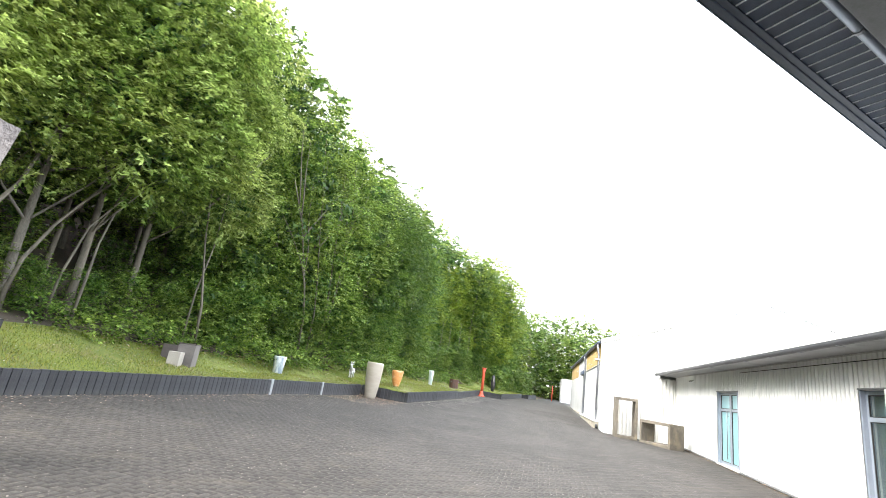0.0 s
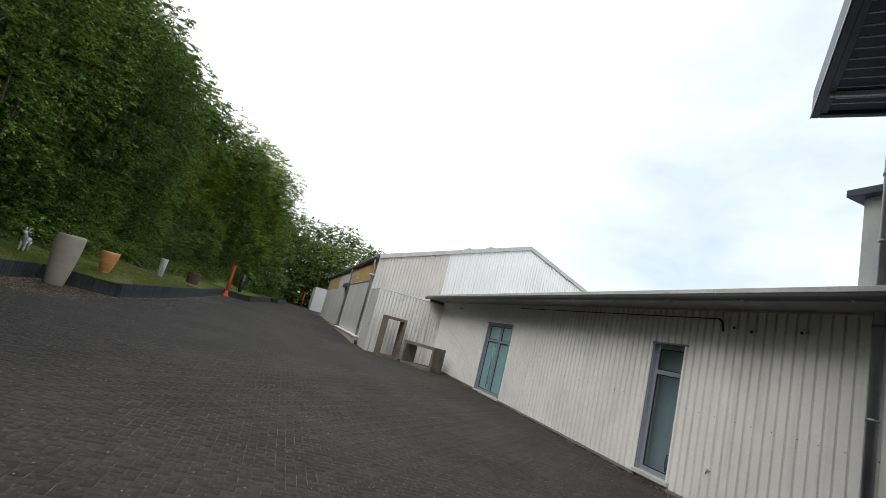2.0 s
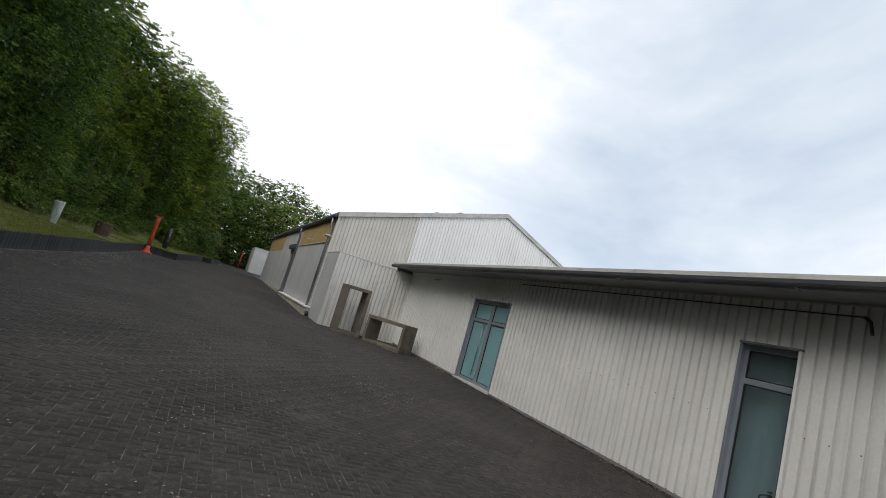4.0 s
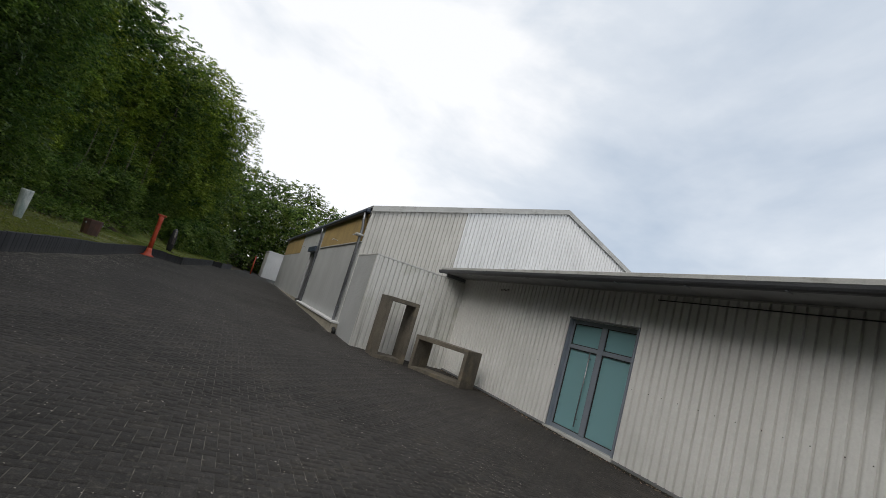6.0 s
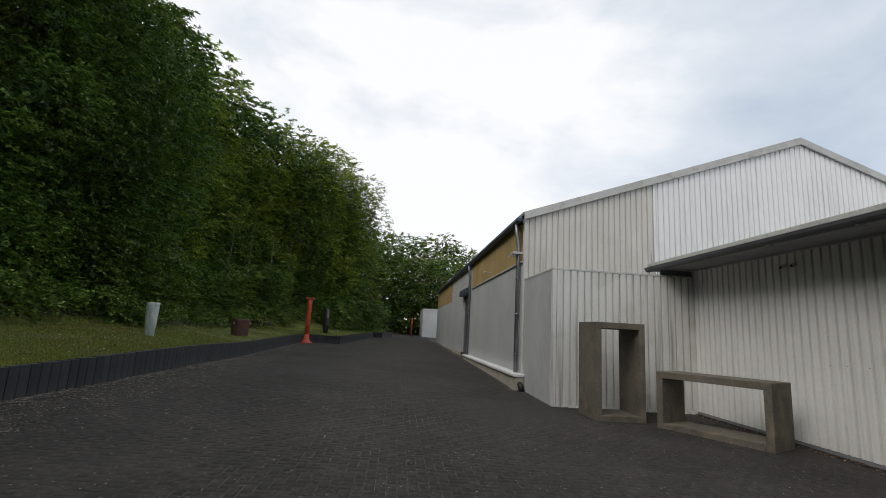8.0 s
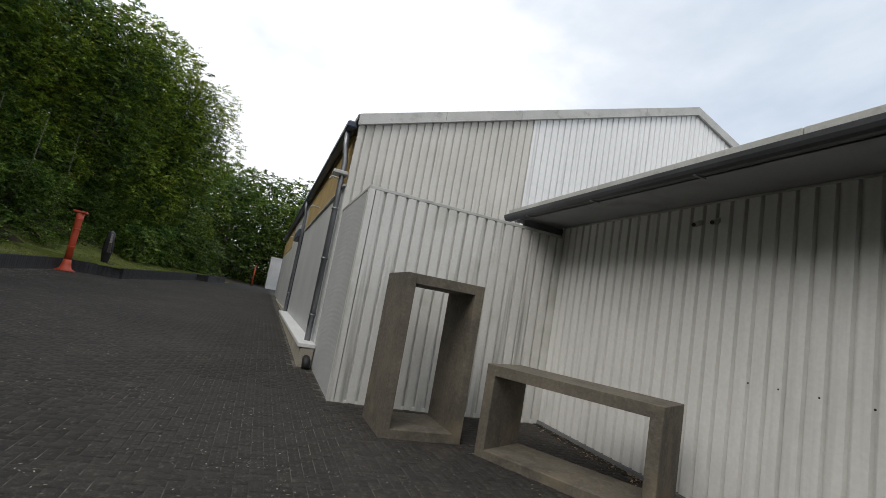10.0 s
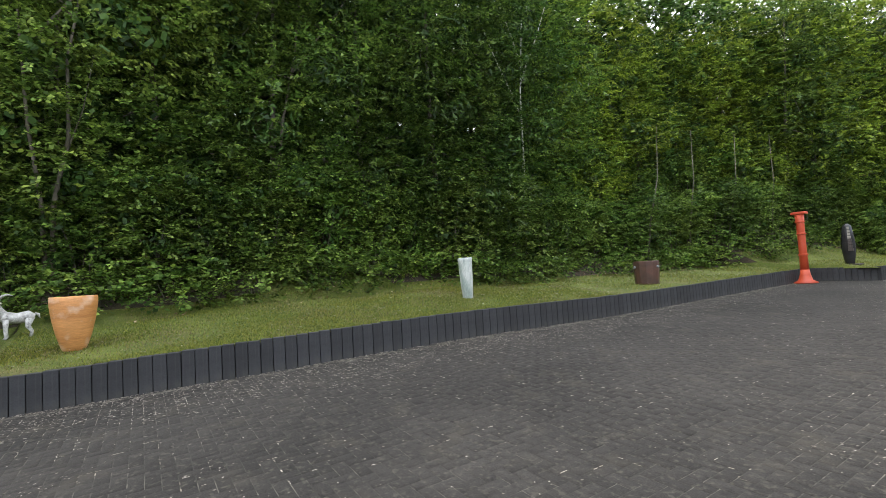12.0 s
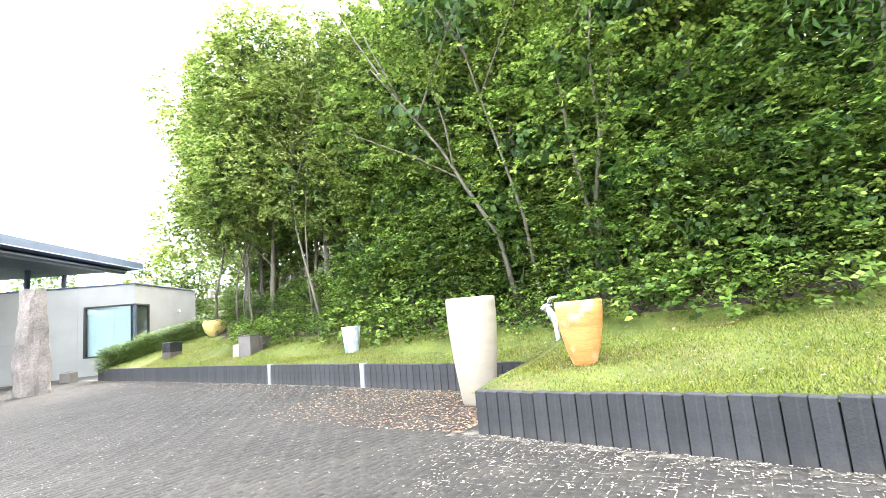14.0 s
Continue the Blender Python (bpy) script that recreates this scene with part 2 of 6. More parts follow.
M_RUST = surf("rusty_brown_ceramic", (0.11, 0.05, 0.035), (0.065, 0.035, 0.028), 4, 60, 0.55, 0.2)
M_RED = surf("orange_red_paint", (0.62, 0.09, 0.035), (0.50, 0.065, 0.028), 2, 50, 0.45, 0.08, fine_amt=0.12, streak=(0.30, 0.06, 0.03), streak_amt=0.35)
M_BLACK = surf("polished_black_stone", (0.018, 0.018, 0.02), (0.03, 0.03, 0.032), 3, 50, 0.25, 0.06)
M_BLOCK = surf("dark_grey_granite", (0.062, 0.050, 0.046), (0.088, 0.072, 0.066), 3, 90, 0.7, 0.15)
M_BLOCK_L = surf("pale_sandstone", (0.36, 0.325, 0.28), (0.30, 0.27, 0.235), 3, 90, 0.8, 0.15)
M_BLOCK_G = surf("brown_grey_sawn_stone", (0.150, 0.132, 0.122), (0.115, 0.102, 0.096), 3, 90, 0.75, 0.12)
M_STELE = surf("rough_grey_pink_quarry_stone", (0.26, 0.225, 0.205), (0.145, 0.128, 0.122), 1.6, 18, 0.85, 0.8, fine_amt=0.35, bump_d=0.05)
M_GOAT = surf("speckled_white_ceramic", (0.58, 0.57, 0.54), (0.30, 0.285, 0.27), 11, 60, 0.5, 0.15, fine_amt=0.3, blotch=((0.08, 0.07, 0.07), 0.85, 17))
M_URN = surf("ochre_yellow_glaze", (0.55, 0.43, 0.17), (0.44, 0.33, 0.12), 3, 50, 0.5, 0.12, streak=(0.30, 0.22, 0.10), streak_amt=0.5)
M_WHITE = surf("white_painted_sheet", (0.78, 0.78, 0.77), (0.70, 0.70, 0.69), 0.8, 40, 0.5, 0.04, fine_amt=0.05)
# The dimness of the rooms is put into this grey plaster.
M_INSIDE = surf("plaster_darkened_for_interiors", (0.30, 0.30, 0.29), (0.26, 0.26, 0.25), 1, 30, 0.9, 0.05)
# The blue-grey reflection on the narrow pane is put into this blind's colour.
M_BLIND_GREY = surf("blind_cloth_with_reflection_tint", (0.40, 0.50, 0.57), (0.33, 0.43, 0.50), 2, 120, 0.85, 0.1, stretch=(1, 8, 1))
M_CURTAIN = surf("teal_blind_cloth", (0.36, 0.55, 0.58), (0.28, 0.47, 0.50), 2, 120, 0.85, 0.1, stretch=(1, 8, 1))
M_TEAL = glass_mat("frosted_teal_glass", (0.36, 0.63, 0.67), 0.3, 0.5)
M_GLASS = glass_mat("clear_window_glass", (0.82, 0.92, 0.92), 0.02, 0.97)
M_FROST = surf("pale_window_blind", (0.70, 0.78, 0.82), (0.62, 0.72, 0.78), 1, 60, 0.5, 0.02, fine_amt=0.04)
M_EXT = surf("extinguisher_dark_enamel", (0.060, 0.045, 0.045), (0.045, 0.036, 0.036), 3, 50, 0.35, 0.02)
M_RUBBER = surf("black_plastic", (0.015, 0.015, 0.016), (0.022, 0.022, 0.022), 3, 50, 0.6, 0.05)
M_BARK = surf("grey_brown_bark", (0.17, 0.15, 0.12), (0.085, 0.075, 0.06), 3, 35, 0.9, 0.8, stretch=(1, 1, 0.35), fine_amt=0.4, bump_d=0.03)
M_BARK_PALE = surf("pale_hazel_bark", (0.155, 0.132, 0.10), (0.085, 0.073, 0.057), 3, 35, 0.85, 0.6, stretch=(1, 1, 0.4), fine_amt=0.3, bump_d=0.02)
M_BIRCH = surf("white_birch_bark", (0.60, 0.58, 0.52), (0.48, 0.46, 0.41), 4, 40, 0.8, 0.4, stretch=(1, 1, 2), blotch=((0.05, 0.045, 0.04), 0.95, 7))
M_SOIL = surf("leaf_litter_soil", (0.075, 0.055, 0.038), (0.045, 0.036, 0.025), 2.5, 35, 0.95, 0.8, fine_amt=0.5, bump_d=0.03)
M_LAWN = surf("short_lawn", (0.14, 0.170, 0.024), (0.09, 0.120, 0.017), 1.1, 55, 0.9, 0.9, fine_amt=0.6, bump_d=0.03, blotch=[((0.20, 0.165, 0.06), 0.55, 1.4), ((0.06, 0.095, 0.014), 0.6, 4.5), ((0.26, 0.22, 0.10), 0.45, 9)])
M_GRASS = leaf_mat("grass_blades", (0.09, 0.13, 0.014), (0.165, 0.20, 0.022), (0.27, 0.265, 0.055), 0.3)
M_STRAW = leaf_mat("dry_grass_blades", (0.17, 0.13, 0.06), (0.29, 0.235, 0.12), (0.38, 0.33, 0.18), 0.2)
M_CLOVER = leaf_mat("clover_leaves", (0.06, 0.115, 0.015), (0.11, 0.19, 0.025), (0.17, 0.25, 0.035), 0.3)
M_ALGAE = surf("grey_algae_film", (0.17, 0.175, 0.15), (0.34, 0.345, 0.32), 14, 60, 0.8, 0.2, stretch=(1, 1, 0.3), fine_amt=0.4)
M_MOSS = surf("dark_moss_and_grit", (0.030, 0.031, 0.020), (0.014, 0.014, 0.011), 5, 60, 0.95, 0.8, fine_amt=0.6, bump_d=0.02)
M_LEAF = leaf_mat("hornbeam_leaves", (0.054, 0.108, 0.020), (0.112, 0.202, 0.036), (0.205, 0.30, 0.055))
M_LEAF2 = leaf_mat("birch_and_maple_leaves", (0.088, 0.150, 0.026), (0.172, 0.270, 0.050), (0.285, 0.38, 0.078), 0.4)
# Dark oaks, and the painted shade of leaves inside every other crown.
M_LEAF_D = leaf_mat("dark_oak_and_inner_shade_leaves", (0.028, 0.072, 0.015), (0.060, 0.128, 0.026), (0.098, 0.175, 0.034), 0.3)
# Haze and brightness over the bank's end are put into this leaf colour.
M_LEAF_P = leaf_mat("haze_paled_yellow_green_leaves", (0.15, 0.21, 0.05), (0.29, 0.38, 0.095), (0.40, 0.48, 0.15), 0.42)
# Sunlight on the far crowns is painted into this leaf colour.
M_LEAF_Y = leaf_mat("sunlit_yellow_green_leaves", (0.112, 0.176, 0.018), (0.222, 0.318, 0.036), (0.325, 0.42, 0.058), 0.45)
M_LITTER = leaf_mat("pale_fallen_petals", (0.155, 0.13, 0.097), (0.285, 0.25, 0.195), (0.43, 0.39, 0.33), 0.0)
M_LITTER_B = leaf_mat("brown_fallen_leaves", (0.16, 0.085, 0.04), (0.33, 0.20, 0.11), (0.48, 0.36, 0.24), 0.0)


# ---- building helpers ----
class Build:
    """Collects verts and faces of one mesh."""

    def __init__(self):
        self.v, self.f = [], []

    def add(self, verts, faces):
        o = len(self.v)
        self.v += [tuple(p) for p in verts]
        self.f += [tuple(i + o for i in f) for f in faces]
        return self

    def box(self, x0, x1, y0, y1, z0, z1, b=0.0, m=None):
        """A box with chamfered edges; m: a pose for it."""
        if b <= 0:
            vs = [(x, y, z) for x in (x0, x1) for y in (y0, y1) for z in (z0, z1)]
            fs = [(0, 1, 3, 2), (4, 6, 7, 5), (0, 4, 5, 1), (2, 3, 7, 6), (0, 2, 6, 4), (1, 5, 7, 3)]
        else:
            lim, vs, idx = ((x0, x1), (y0, y1), (z0, z1)), [], {}
            for c in [(i, j, k) for i in (0, 1) for j in (0, 1) for k in (0, 1)]:
                for a in range(3):
                    p = [lim[n][c[n]] + (0 if n == a else (b if c[n] == 0 else -b)) for n in range(3)]
                    idx[c, a] = len(vs)
                    vs.append(p)
            fs = []
            for a in range(3):
                u, w = (a + 1) % 3, (a + 2) % 3
                for s in (0, 1):
                    ring = []
                    for du, dw in ((0, 0), (1, 0), (1, 1), (0, 1)):
                        c = [0, 0, 0]
                        c[a], c[u], c[w] = s, du, dw
                        ring.append(idx[tuple(c), a])
                    fs.append(tuple(ring if s else ring[::-1]))
                for du in (0, 1):
                    for dw in (0, 1):
                        c0, c1 = [0, 0, 0], [0, 0, 0]
                        c0[u] = c1[u] = du
                        c0[w] = c1[w] = dw
                        c1[a] = 1
                        q = (idx[tuple(c0), u], idx[tuple(c1), u], idx[tuple(c1), w], idx[tuple(c0), w])
                        fs.append(q if (du + dw) % 2 == 1 else q[::-1])
            for i in (0, 1):
                for j in (0, 1):
                    for k in (0, 1):
                        q = tuple(idx[(i, j, k), a] for a in range(3))
                        fs.append(q if (i + j + k) % 2 == 1 else q[::-1])
        if m is not None:
            vs = [m @ Vector(p) for p in vs]
        return self.add(vs, fs)

    def tube(self, pts, radii, seg=10, caps=True):
        """A round tube along points, one radius each."""
        pts = [Vector(p) for p in pts]
        vs, fs, side = [], [], None
        for i, p in enumerate(pts):
            d = (pts[min(i + 1, len(pts) - 1)] - pts[max(i - 1, 0)]).normalized()
            if side is None:
                side = d.orthogonal().normalized()
            side = (side - d * side.dot(d)).normalized()
            up = d.cross(side)
            r = radii[i] if hasattr(radii, "__len__") else radii
            for k in range(seg):
                a = 2 * math.pi * k / seg
                vs.append(p + side * (r * math.cos(a)) + up * (r * math.sin(a)))
        for i in range(len(pts) - 1):
            for k in range(seg):
                a, b2 = i * seg + k, i * seg + (k + 1) % seg
                fs.append((a, b2, b2 + seg, a + seg))
        if caps:
            fs.append(tuple(range(seg))[::-1])
            fs.append(tuple((len(pts) - 1) * seg + k for k in range(seg)))
        return self.add(vs, fs)

    def lathe(self, prof, seg=36, squash=1.0, m=None):
        """A solid of revolution from (radius, height) pairs."""
        vs, fs = [], []
        for r, z in prof:
            for k in range(seg):
                a = 2 * math.pi * k / seg
                vs.append(Vector((r * math.cos(a), squash * r * math.sin(a), z)))
        for i in range(len(prof) - 1):
            for k in range(seg):
                a, b2 = i * seg + k, i * seg + (k + 1) % seg
                fs.append((a, b2, b2 + seg, a + seg))
        fs.append(tuple(range(seg))[::-1])
        fs.append(tuple((len(prof) - 1) * seg + k for k in range(seg)))
        if m is not None:
            vs = [m @ p for p in vs]
        return self.add(vs, fs)

    def prism(self, outline, a, b, axis):
        """An outline of 2D points drawn out along an axis from a to b."""
        def at(p, h):
            return {"x": (h, p[0], p[1]), "y": (p[0], h, p[1]), "z": (p[0], p[1], h)}[axis]
        n = len(outline)
        vs = [at(p, a) for p in outline] + [at(p, b) for p in outline]
        fs = [(i, (i + 1) % n, n + (i + 1) % n, n + i) for i in range(n)] + [tuple(range(n))[::-1], tuple(range(n, 2 * n))]
        return self.add(vs, fs)

    def mesh(self, name, material, smooth=False):
        me = bpy.data.meshes.new(name)
        me.from_pydata(self.v, [], self.f)
        me.materials.append(material)
        if smooth:
            me.shade_smooth()
        me.update()
        return me


def thing(name, label, category, at=(0, 0, 0), rz=0.0, group="", kind=""):
    ob = new(name)
    ob.empty_display_size = 0.2
    ob.matrix_basis = pose(*at, 0, 0, rz)
    return tagged(ob, label, category, group, kind)


def part(name, build, material, parent=None, label="", smooth=False, at=None):
    me = build if isinstance(build, bpy.types.Mesh) else build.mesh(name, material, smooth)
    ob = new(name, me)
    if parent is not None:
        ob.parent = parent
    if at is not None:
        ob.matrix_basis = at
    return tagged(ob, label)


def solid(name, build, material, label, category, kind="", smooth=False, at=None, group=""):
    return tagged(part(name, build, material, smooth=smooth, at=at), label, category, group, kind)


def quads_mesh(name, verts, material, per=4):
    """A mesh of separate polygons with `per` corners each, from an array of corners."""
    verts = np.asarray(verts, np.float32).reshape(-1, 3)
    n = len(verts) // per
    me = bpy.data.meshes.new(name)
    me.vertices.add(len(verts))
    me.vertices.foreach_set("co", verts.ravel())
    me.loops.add(len(verts))
    me.loops.foreach_set("vertex_index", np.arange(len(verts), dtype=np.int32))
    me.polygons.add(n)
    me.polygons.foreach_set("loop_start", np.arange(n, dtype=np.int32) * per)
    me.materials.append(material)
    me.update(calc_edges=True)
    return me


# ---- the lie of the land ----
def zg(x, y):
    """Height of the paved yard: a gentle fall, with a swell by the curved kerb and a hollow at the annex."""
    swell = 0.13 * np.exp(-(((x + 6.0) / 3.5) ** 2) - ((y - 27.5) / 3.8) ** 2)
    hollow = 0.08 * np.exp(-(((x + 7.5) / 3.0) ** 2) - ((y - 20.6) / 3.0) ** 2) + 0.06 * np.exp(-(((x - 3.0) / 3.2) ** 2) - ((y - 27.5) / 3.5) ** 2)
    return -0.0262 * x + 0.0164 * y - 0.083 + 0.0002 * x * y + swell - hollow


LEFT_KERB = [(-9.65, 2.6), (-9.4, 8.0), (-9.2, 11.5), (-8.95, 15.0), (-8.8, 18.0), (-8.68, 21.75)]
RIGHT_KERB = [(-6.52, 21.98), (-6.32, 22.9), (-6.1, 24.0), (-5.86, 25.1), (-5.72, 26.2), (-5.64, 27.5), (-5.66, 29.5), (-5.78, 32.0), (-5.92, 35.0), (-6.0, 38.0), (-6.02, 43.0)]
FAR_KERB = [(-4.1, 43.3), (-3.8, 46.5), (-3.5, 50.0), (-3.25, 53.0), (-2.95, 57.4)]
LAST_KERB = [(-2.2, 57.2), (-1.9, 59.5), (-1.4, 62.0)]


def along(line, y):
    return float(np.interp(y, [p[1] for p in line], [p[0] for p in line]))


def kerb_x(y):
    if y < 2.6:
        return -9.65 - 1.25 * (2.6 - y)
    if y < 21.9:
        return along(LEFT_KERB, y)
    if y < 43.15:
        return along(RIGHT_KERB, y)
    if y < 57.3:
        return along(FAR_KERB, y)
    return along(LAST_KERB, y) if y < 62 else -1.4 + 0.12 * (y - 62)


def bank_z(x, y):
    k = kerb_x(y)
    d = k - x
    rim = 0.42 if 2.6 < y < 58 else (0.42 * max(0.0, 1 - (2.6 - y) / 1.5) if y <= 2.6 else 0.42 * max(0.05, 1 - (y - 58) / 4))
    if y < 21.9:
        low = 0.13 + 0.20 * min(max((14 - y) / 5, 0), 1)
        z = zg(k, y) + rim + low * min(d, 1.1) + 0.35 * max(0.0, d - 1.1)
    else:
        z = zg(k, y) + rim + 0.10 * d
    far = 3.4 if y < 45 else 2.4
    if d > far:
        z += (0.38 if y >= 21.9 else 0.14) * min(d - far, 22) + 0.05 * (d - far)
    return z + 0.03 * math.sin(x * 2.1 + y * 1.3) * min(d, 1)


def wood_x(y):
    """The front of the wood, at its foot."""
    return float(np.interp(y, [-6, 0, 4, 8, 15, 21, 25, 30, 36, 42, 48, 53, 58, 63, 70], [-17, -15, -13.0, -11.6, -11.2, -10.7, -9.7, -9.5, -9.4, -8.6, -7.0, -5.6, -3.6, -1.6, 1.0]))


ground = Build()
gx = [-700, -200, -60, -20] + [-14 + 0.5 * i for i in range(50)] + [12, 20, 60, 200, 700]
gy = [-700, -200, -60, -20, -5, 0, 5, 10] + [12 + 0.5 * i for i in range(54)] + [42, 50, 60, 100, 200, 700]
NX = len(gx)
ground.add([(x, y, zg(x, y)) for y in gy for x in gx], [(j * NX + i, j * NX + i + 1, (j + 1) * NX + i + 1, (j + 1) * NX + i) for j in range(len(gy) - 1) for i in range(NX - 1)])
ground_ob = solid("ground", ground, M_ASPHALT, "dark gritty yard ground of grey paving and joint sand", "ground", "structure")
ground_ob.data.materials.append(M_GROUND)
for f in ground_ob.data.polygons:
    f.material_index = 1 if -10 < f.center.x < 5.9 and -3.1 < f.center.y < 64 else 0

# the planted bank and the wooded slope behind it
bank_d = [0.0, 0.12, 0.5, 1.0, 1.4, 1.8, 2.2, 2.5, 2.8, 3.1, 3.4, 3.8, 4.2, 4.7, 5.2, 7, 10, 15, 24, 60]
bank_y = sorted(set([-60, -40, -25, -15] + [round(-10 + 0.5 * i, 2) for i in range(24)] + [2.59] + [round(2.61 + 0.48 * i, 2) for i in range(40)] + [21.89, 21.91]
                    + [round(22.3 + 0.5 * i, 2) for i in range(42)] + [43.14, 43.16] + [round(43.6 + 0.6 * i, 2) for i in range(22)] + [57.29, 57.31, 58, 59, 60, 62, 64, 68, 72, 80, 95, 120]))
bank = Build()
nb_ = len(bank_d)
bank.add([(kerb_x(y) - d, y, bank_z(kerb_x(y) - d, y)) for y in bank_y for d in bank_d],
         [(j * nb_ + i, (j + 1) * nb_ + i, (j + 1) * nb_ + i + 1, j * nb_ + i + 1) for j in range(len(bank_y) - 1) for i in range(nb_ - 1)])
bank_me = bank.mesh("lawn_bank", M_LAWN, True)
bank_me.materials.append(M_SOIL)
for f in bank_me.polygons:
    if f.center.x < wood_x(f.center.y) - 0.1:
        f.material_index = 1
solid("lawn_bank", bank_me, None, "raised grassy bank rising into a wooded slope", "lawn", "structure")


# ---- kerbs of upright palisade blocks ----
def palisade_mesh(w, h):
    return Build().box(-w / 2 + 0.0045, w / 2 - 0.0045, -0.11, 0, -0.12, h, 0.005).mesh("palisade", M_KERB)


PAL = [palisade_mesh(0.155, h) for h in (0.448, 0.452, 0.455)]


def kerb_row(line, label, rng, strips=(), loose=0.25):
    """Upright blocks side by side along a line, the bed to their left."""
    top = thing("palisade_kerb", label, "retaining kerb", kind="structure")
    core = Build()
    for (x0, y0), (x1, y1) in zip(line, line[1:]):
        d = Vector((x1 - x0, y1 - y0, 0))
        nrm = Vector((-d.y, d.x, 0)).normalized()
        a, b2 = Vector((x0, y0, 0)) + nrm * 0.07, Vector((x1, y1, 0)) + nrm * 0.07
        c, e2 = b2 + nrm * 0.1, a + nrm * 0.1
        q = [a, b2, c, e2]
        core.add([(p.x, p.y, zg(p.x, p.y) - 0.1) for p in q] + [(p.x, p.y, zg(p.x, p.y) + 0.40) for p in q],
                 [(0, 3, 2, 1), (4, 5, 6, 7), (0, 1, 5, 4), (1, 2, 6, 5), (2, 3, 7, 6), (3, 0, 4, 7)])
    # Black colour on the core paints in the shade of gaps between blocks.
    part("gap_shade_backing", core, M_RUBBER, top)
    pts = [Vector((x, y, 0)) for x, y in line]
    seg, left, pos = 0, 0.0, 0.0775
    total = sum((b - a).length for a, b in zip(pts, pts[1:]))
    while pos < total - 0.05:
        run = pos
        for a, b in zip(pts, pts[1:]):
            if run <= (b - a).length:
                break
            run -= (b - a).length
        u = (b - a).normalized()
        p = a + u * run
        ang = math.degrees(math.atan2(u.y, u.x))
        m = pose(p.x, p.y, zg(p.x, p.y), rng.uniform(-0.6, 0.6) * loose, rng.uniform(-0.6, 0.6) * loose, ang + rng.uniform(-1, 1) * loose)
        strip = any(abs(p.y - s) < 0.08 for s in strips)
        if strip:
            part("joint_strip", Build().box(-0.06, 0.06, -0.02, 0.1, -0.05, 0.47, 0.004), M_JOINT, top, "pale zinc joint strip", at=m)
        else:
            part("palisade", PAL[rng.randrange(3)], None, top, at=m @ Matrix.Translation((0, 0.10, 0)))
        pos += 0.155
    return top


rng = random.Random(5)
kerb_row(LEFT_KERB, "long low retaining kerb of dark concrete palisades with two pale joint strips", rng, (14.76, 17.96))
kerb_row([(-8.68, 21.8), (-7.5, 21.9), (-6.52, 21.98)], "short return of dark concrete palisades beside the tall pot", rng)
kerb_row(RIGHT_KERB, "curving retaining kerb of dark upright concrete palisades", rng, loose=0.8)
kerb_row([(-6.02, 43.0), (-4.1, 43.3)], "short return of dark concrete palisades behind the red post", rng)
kerb_row(FAR_KERB, "far retaining kerb of dark concrete palisades holding a lawn", rng)
kerb_row([(-2.95, 57.4), (-2.2, 57.2)], "far short return of dark concrete palisades", rng)
kerb_row(LAST_KERB, "last low retaining kerb of dark concrete palisades", rng)


# ---- profiled steel cladding ----
def ribbed(u0, u1, z0, z1, pitch, depth, land, tops=None):
    """Trapezoidal sheet: points (u, out) along the wall; out is the proud side. tops: height as a function of u."""
    xs = []
    k = math.floor(u0 / pitch) - 1
    while k * pitch < u1 + pitch:
        b = k * pitch
        side = min(0.005, depth * 0.4)
        groove = pitch - land - 2 * side
        for du, o in ((0, 0), (groove, 0), (groove + side, depth), (groove + side + land, depth)):
            xs.append((b + du, o))
        k += 1
    xs.sort()
    us, os_ = [p[0] for p in xs], [p[1] for p in xs]
    pts = [(u0, float(np.interp(u0, us, os_)))] + [p for p in xs if u0 < p[0] < u1] + [(u1, float(np.interp(u1, us, os_)))]
    return pts


def sheet(pts, z0, tops, place, thick=0.004):
    """A ribbed sheet standing from z0 to tops(u); place(u, out, z) gives the point."""
    b = Build()
    n = len(pts)
    vs = [place(u, o, z0(u) if callable(z0) else z0) for u, o in pts] + [place(u, o, tops(u) if callable(tops) else tops) for u, o in pts]
    return b.add(vs, [(i, i + 1, n + i + 1, n + i) for i in range(n - 1)])


# ---- the long low building ----
def long_place(u, o, z):
    return (5.80 - o, u, z)


W1 = (11.78, 12.60, 0.12, 2.67)
W2 = (19.02, 21.02, 0.17, 2.67)
LOW_Y0, LOW_Y1, LOW_TOP = 8.0, 26.80, 3.43
low = thing("low_building", "long low industrial building clad in off-white ribbed steel", "building")


def foot(u):
    return zg(5.8, u) + 0.07


def long_sheet(y0, y1, z0, z1):
    part("cladding", sheet(ribbed(y0, y1, 0, 0, 0.165, 0.05, 0.118), z0, z1, long_place), M_CLAD, low)


edges = [LOW_Y0, 9.4, 11.3, W1[0] - 0.02]
for a, b in zip(edges, edges[1:]):
    long_sheet(a, b, foot, LOW_TOP)
long_sheet(W1[0] - 0.02, W1[1] + 0.02, W1[3] + 0.02, LOW_TOP)
edges = [W1[1] + 0.02, 14.2, 15.9, 17.55, W2[0] - 0.02]
for a, b in zip(edges, edges[1:]):
    long_sheet(a, b, foot, LOW_TOP)
long_sheet(W2[0] - 0.02, W2[1] + 0.02, W2[3] + 0.02, LOW_TOP)
edges = [W2[1] + 0.02, 23.0, 24.9, LOW_Y1]
for a, b in zip(edges, edges[1:]):
    long_sheet(a, b, foot, LOW_TOP)
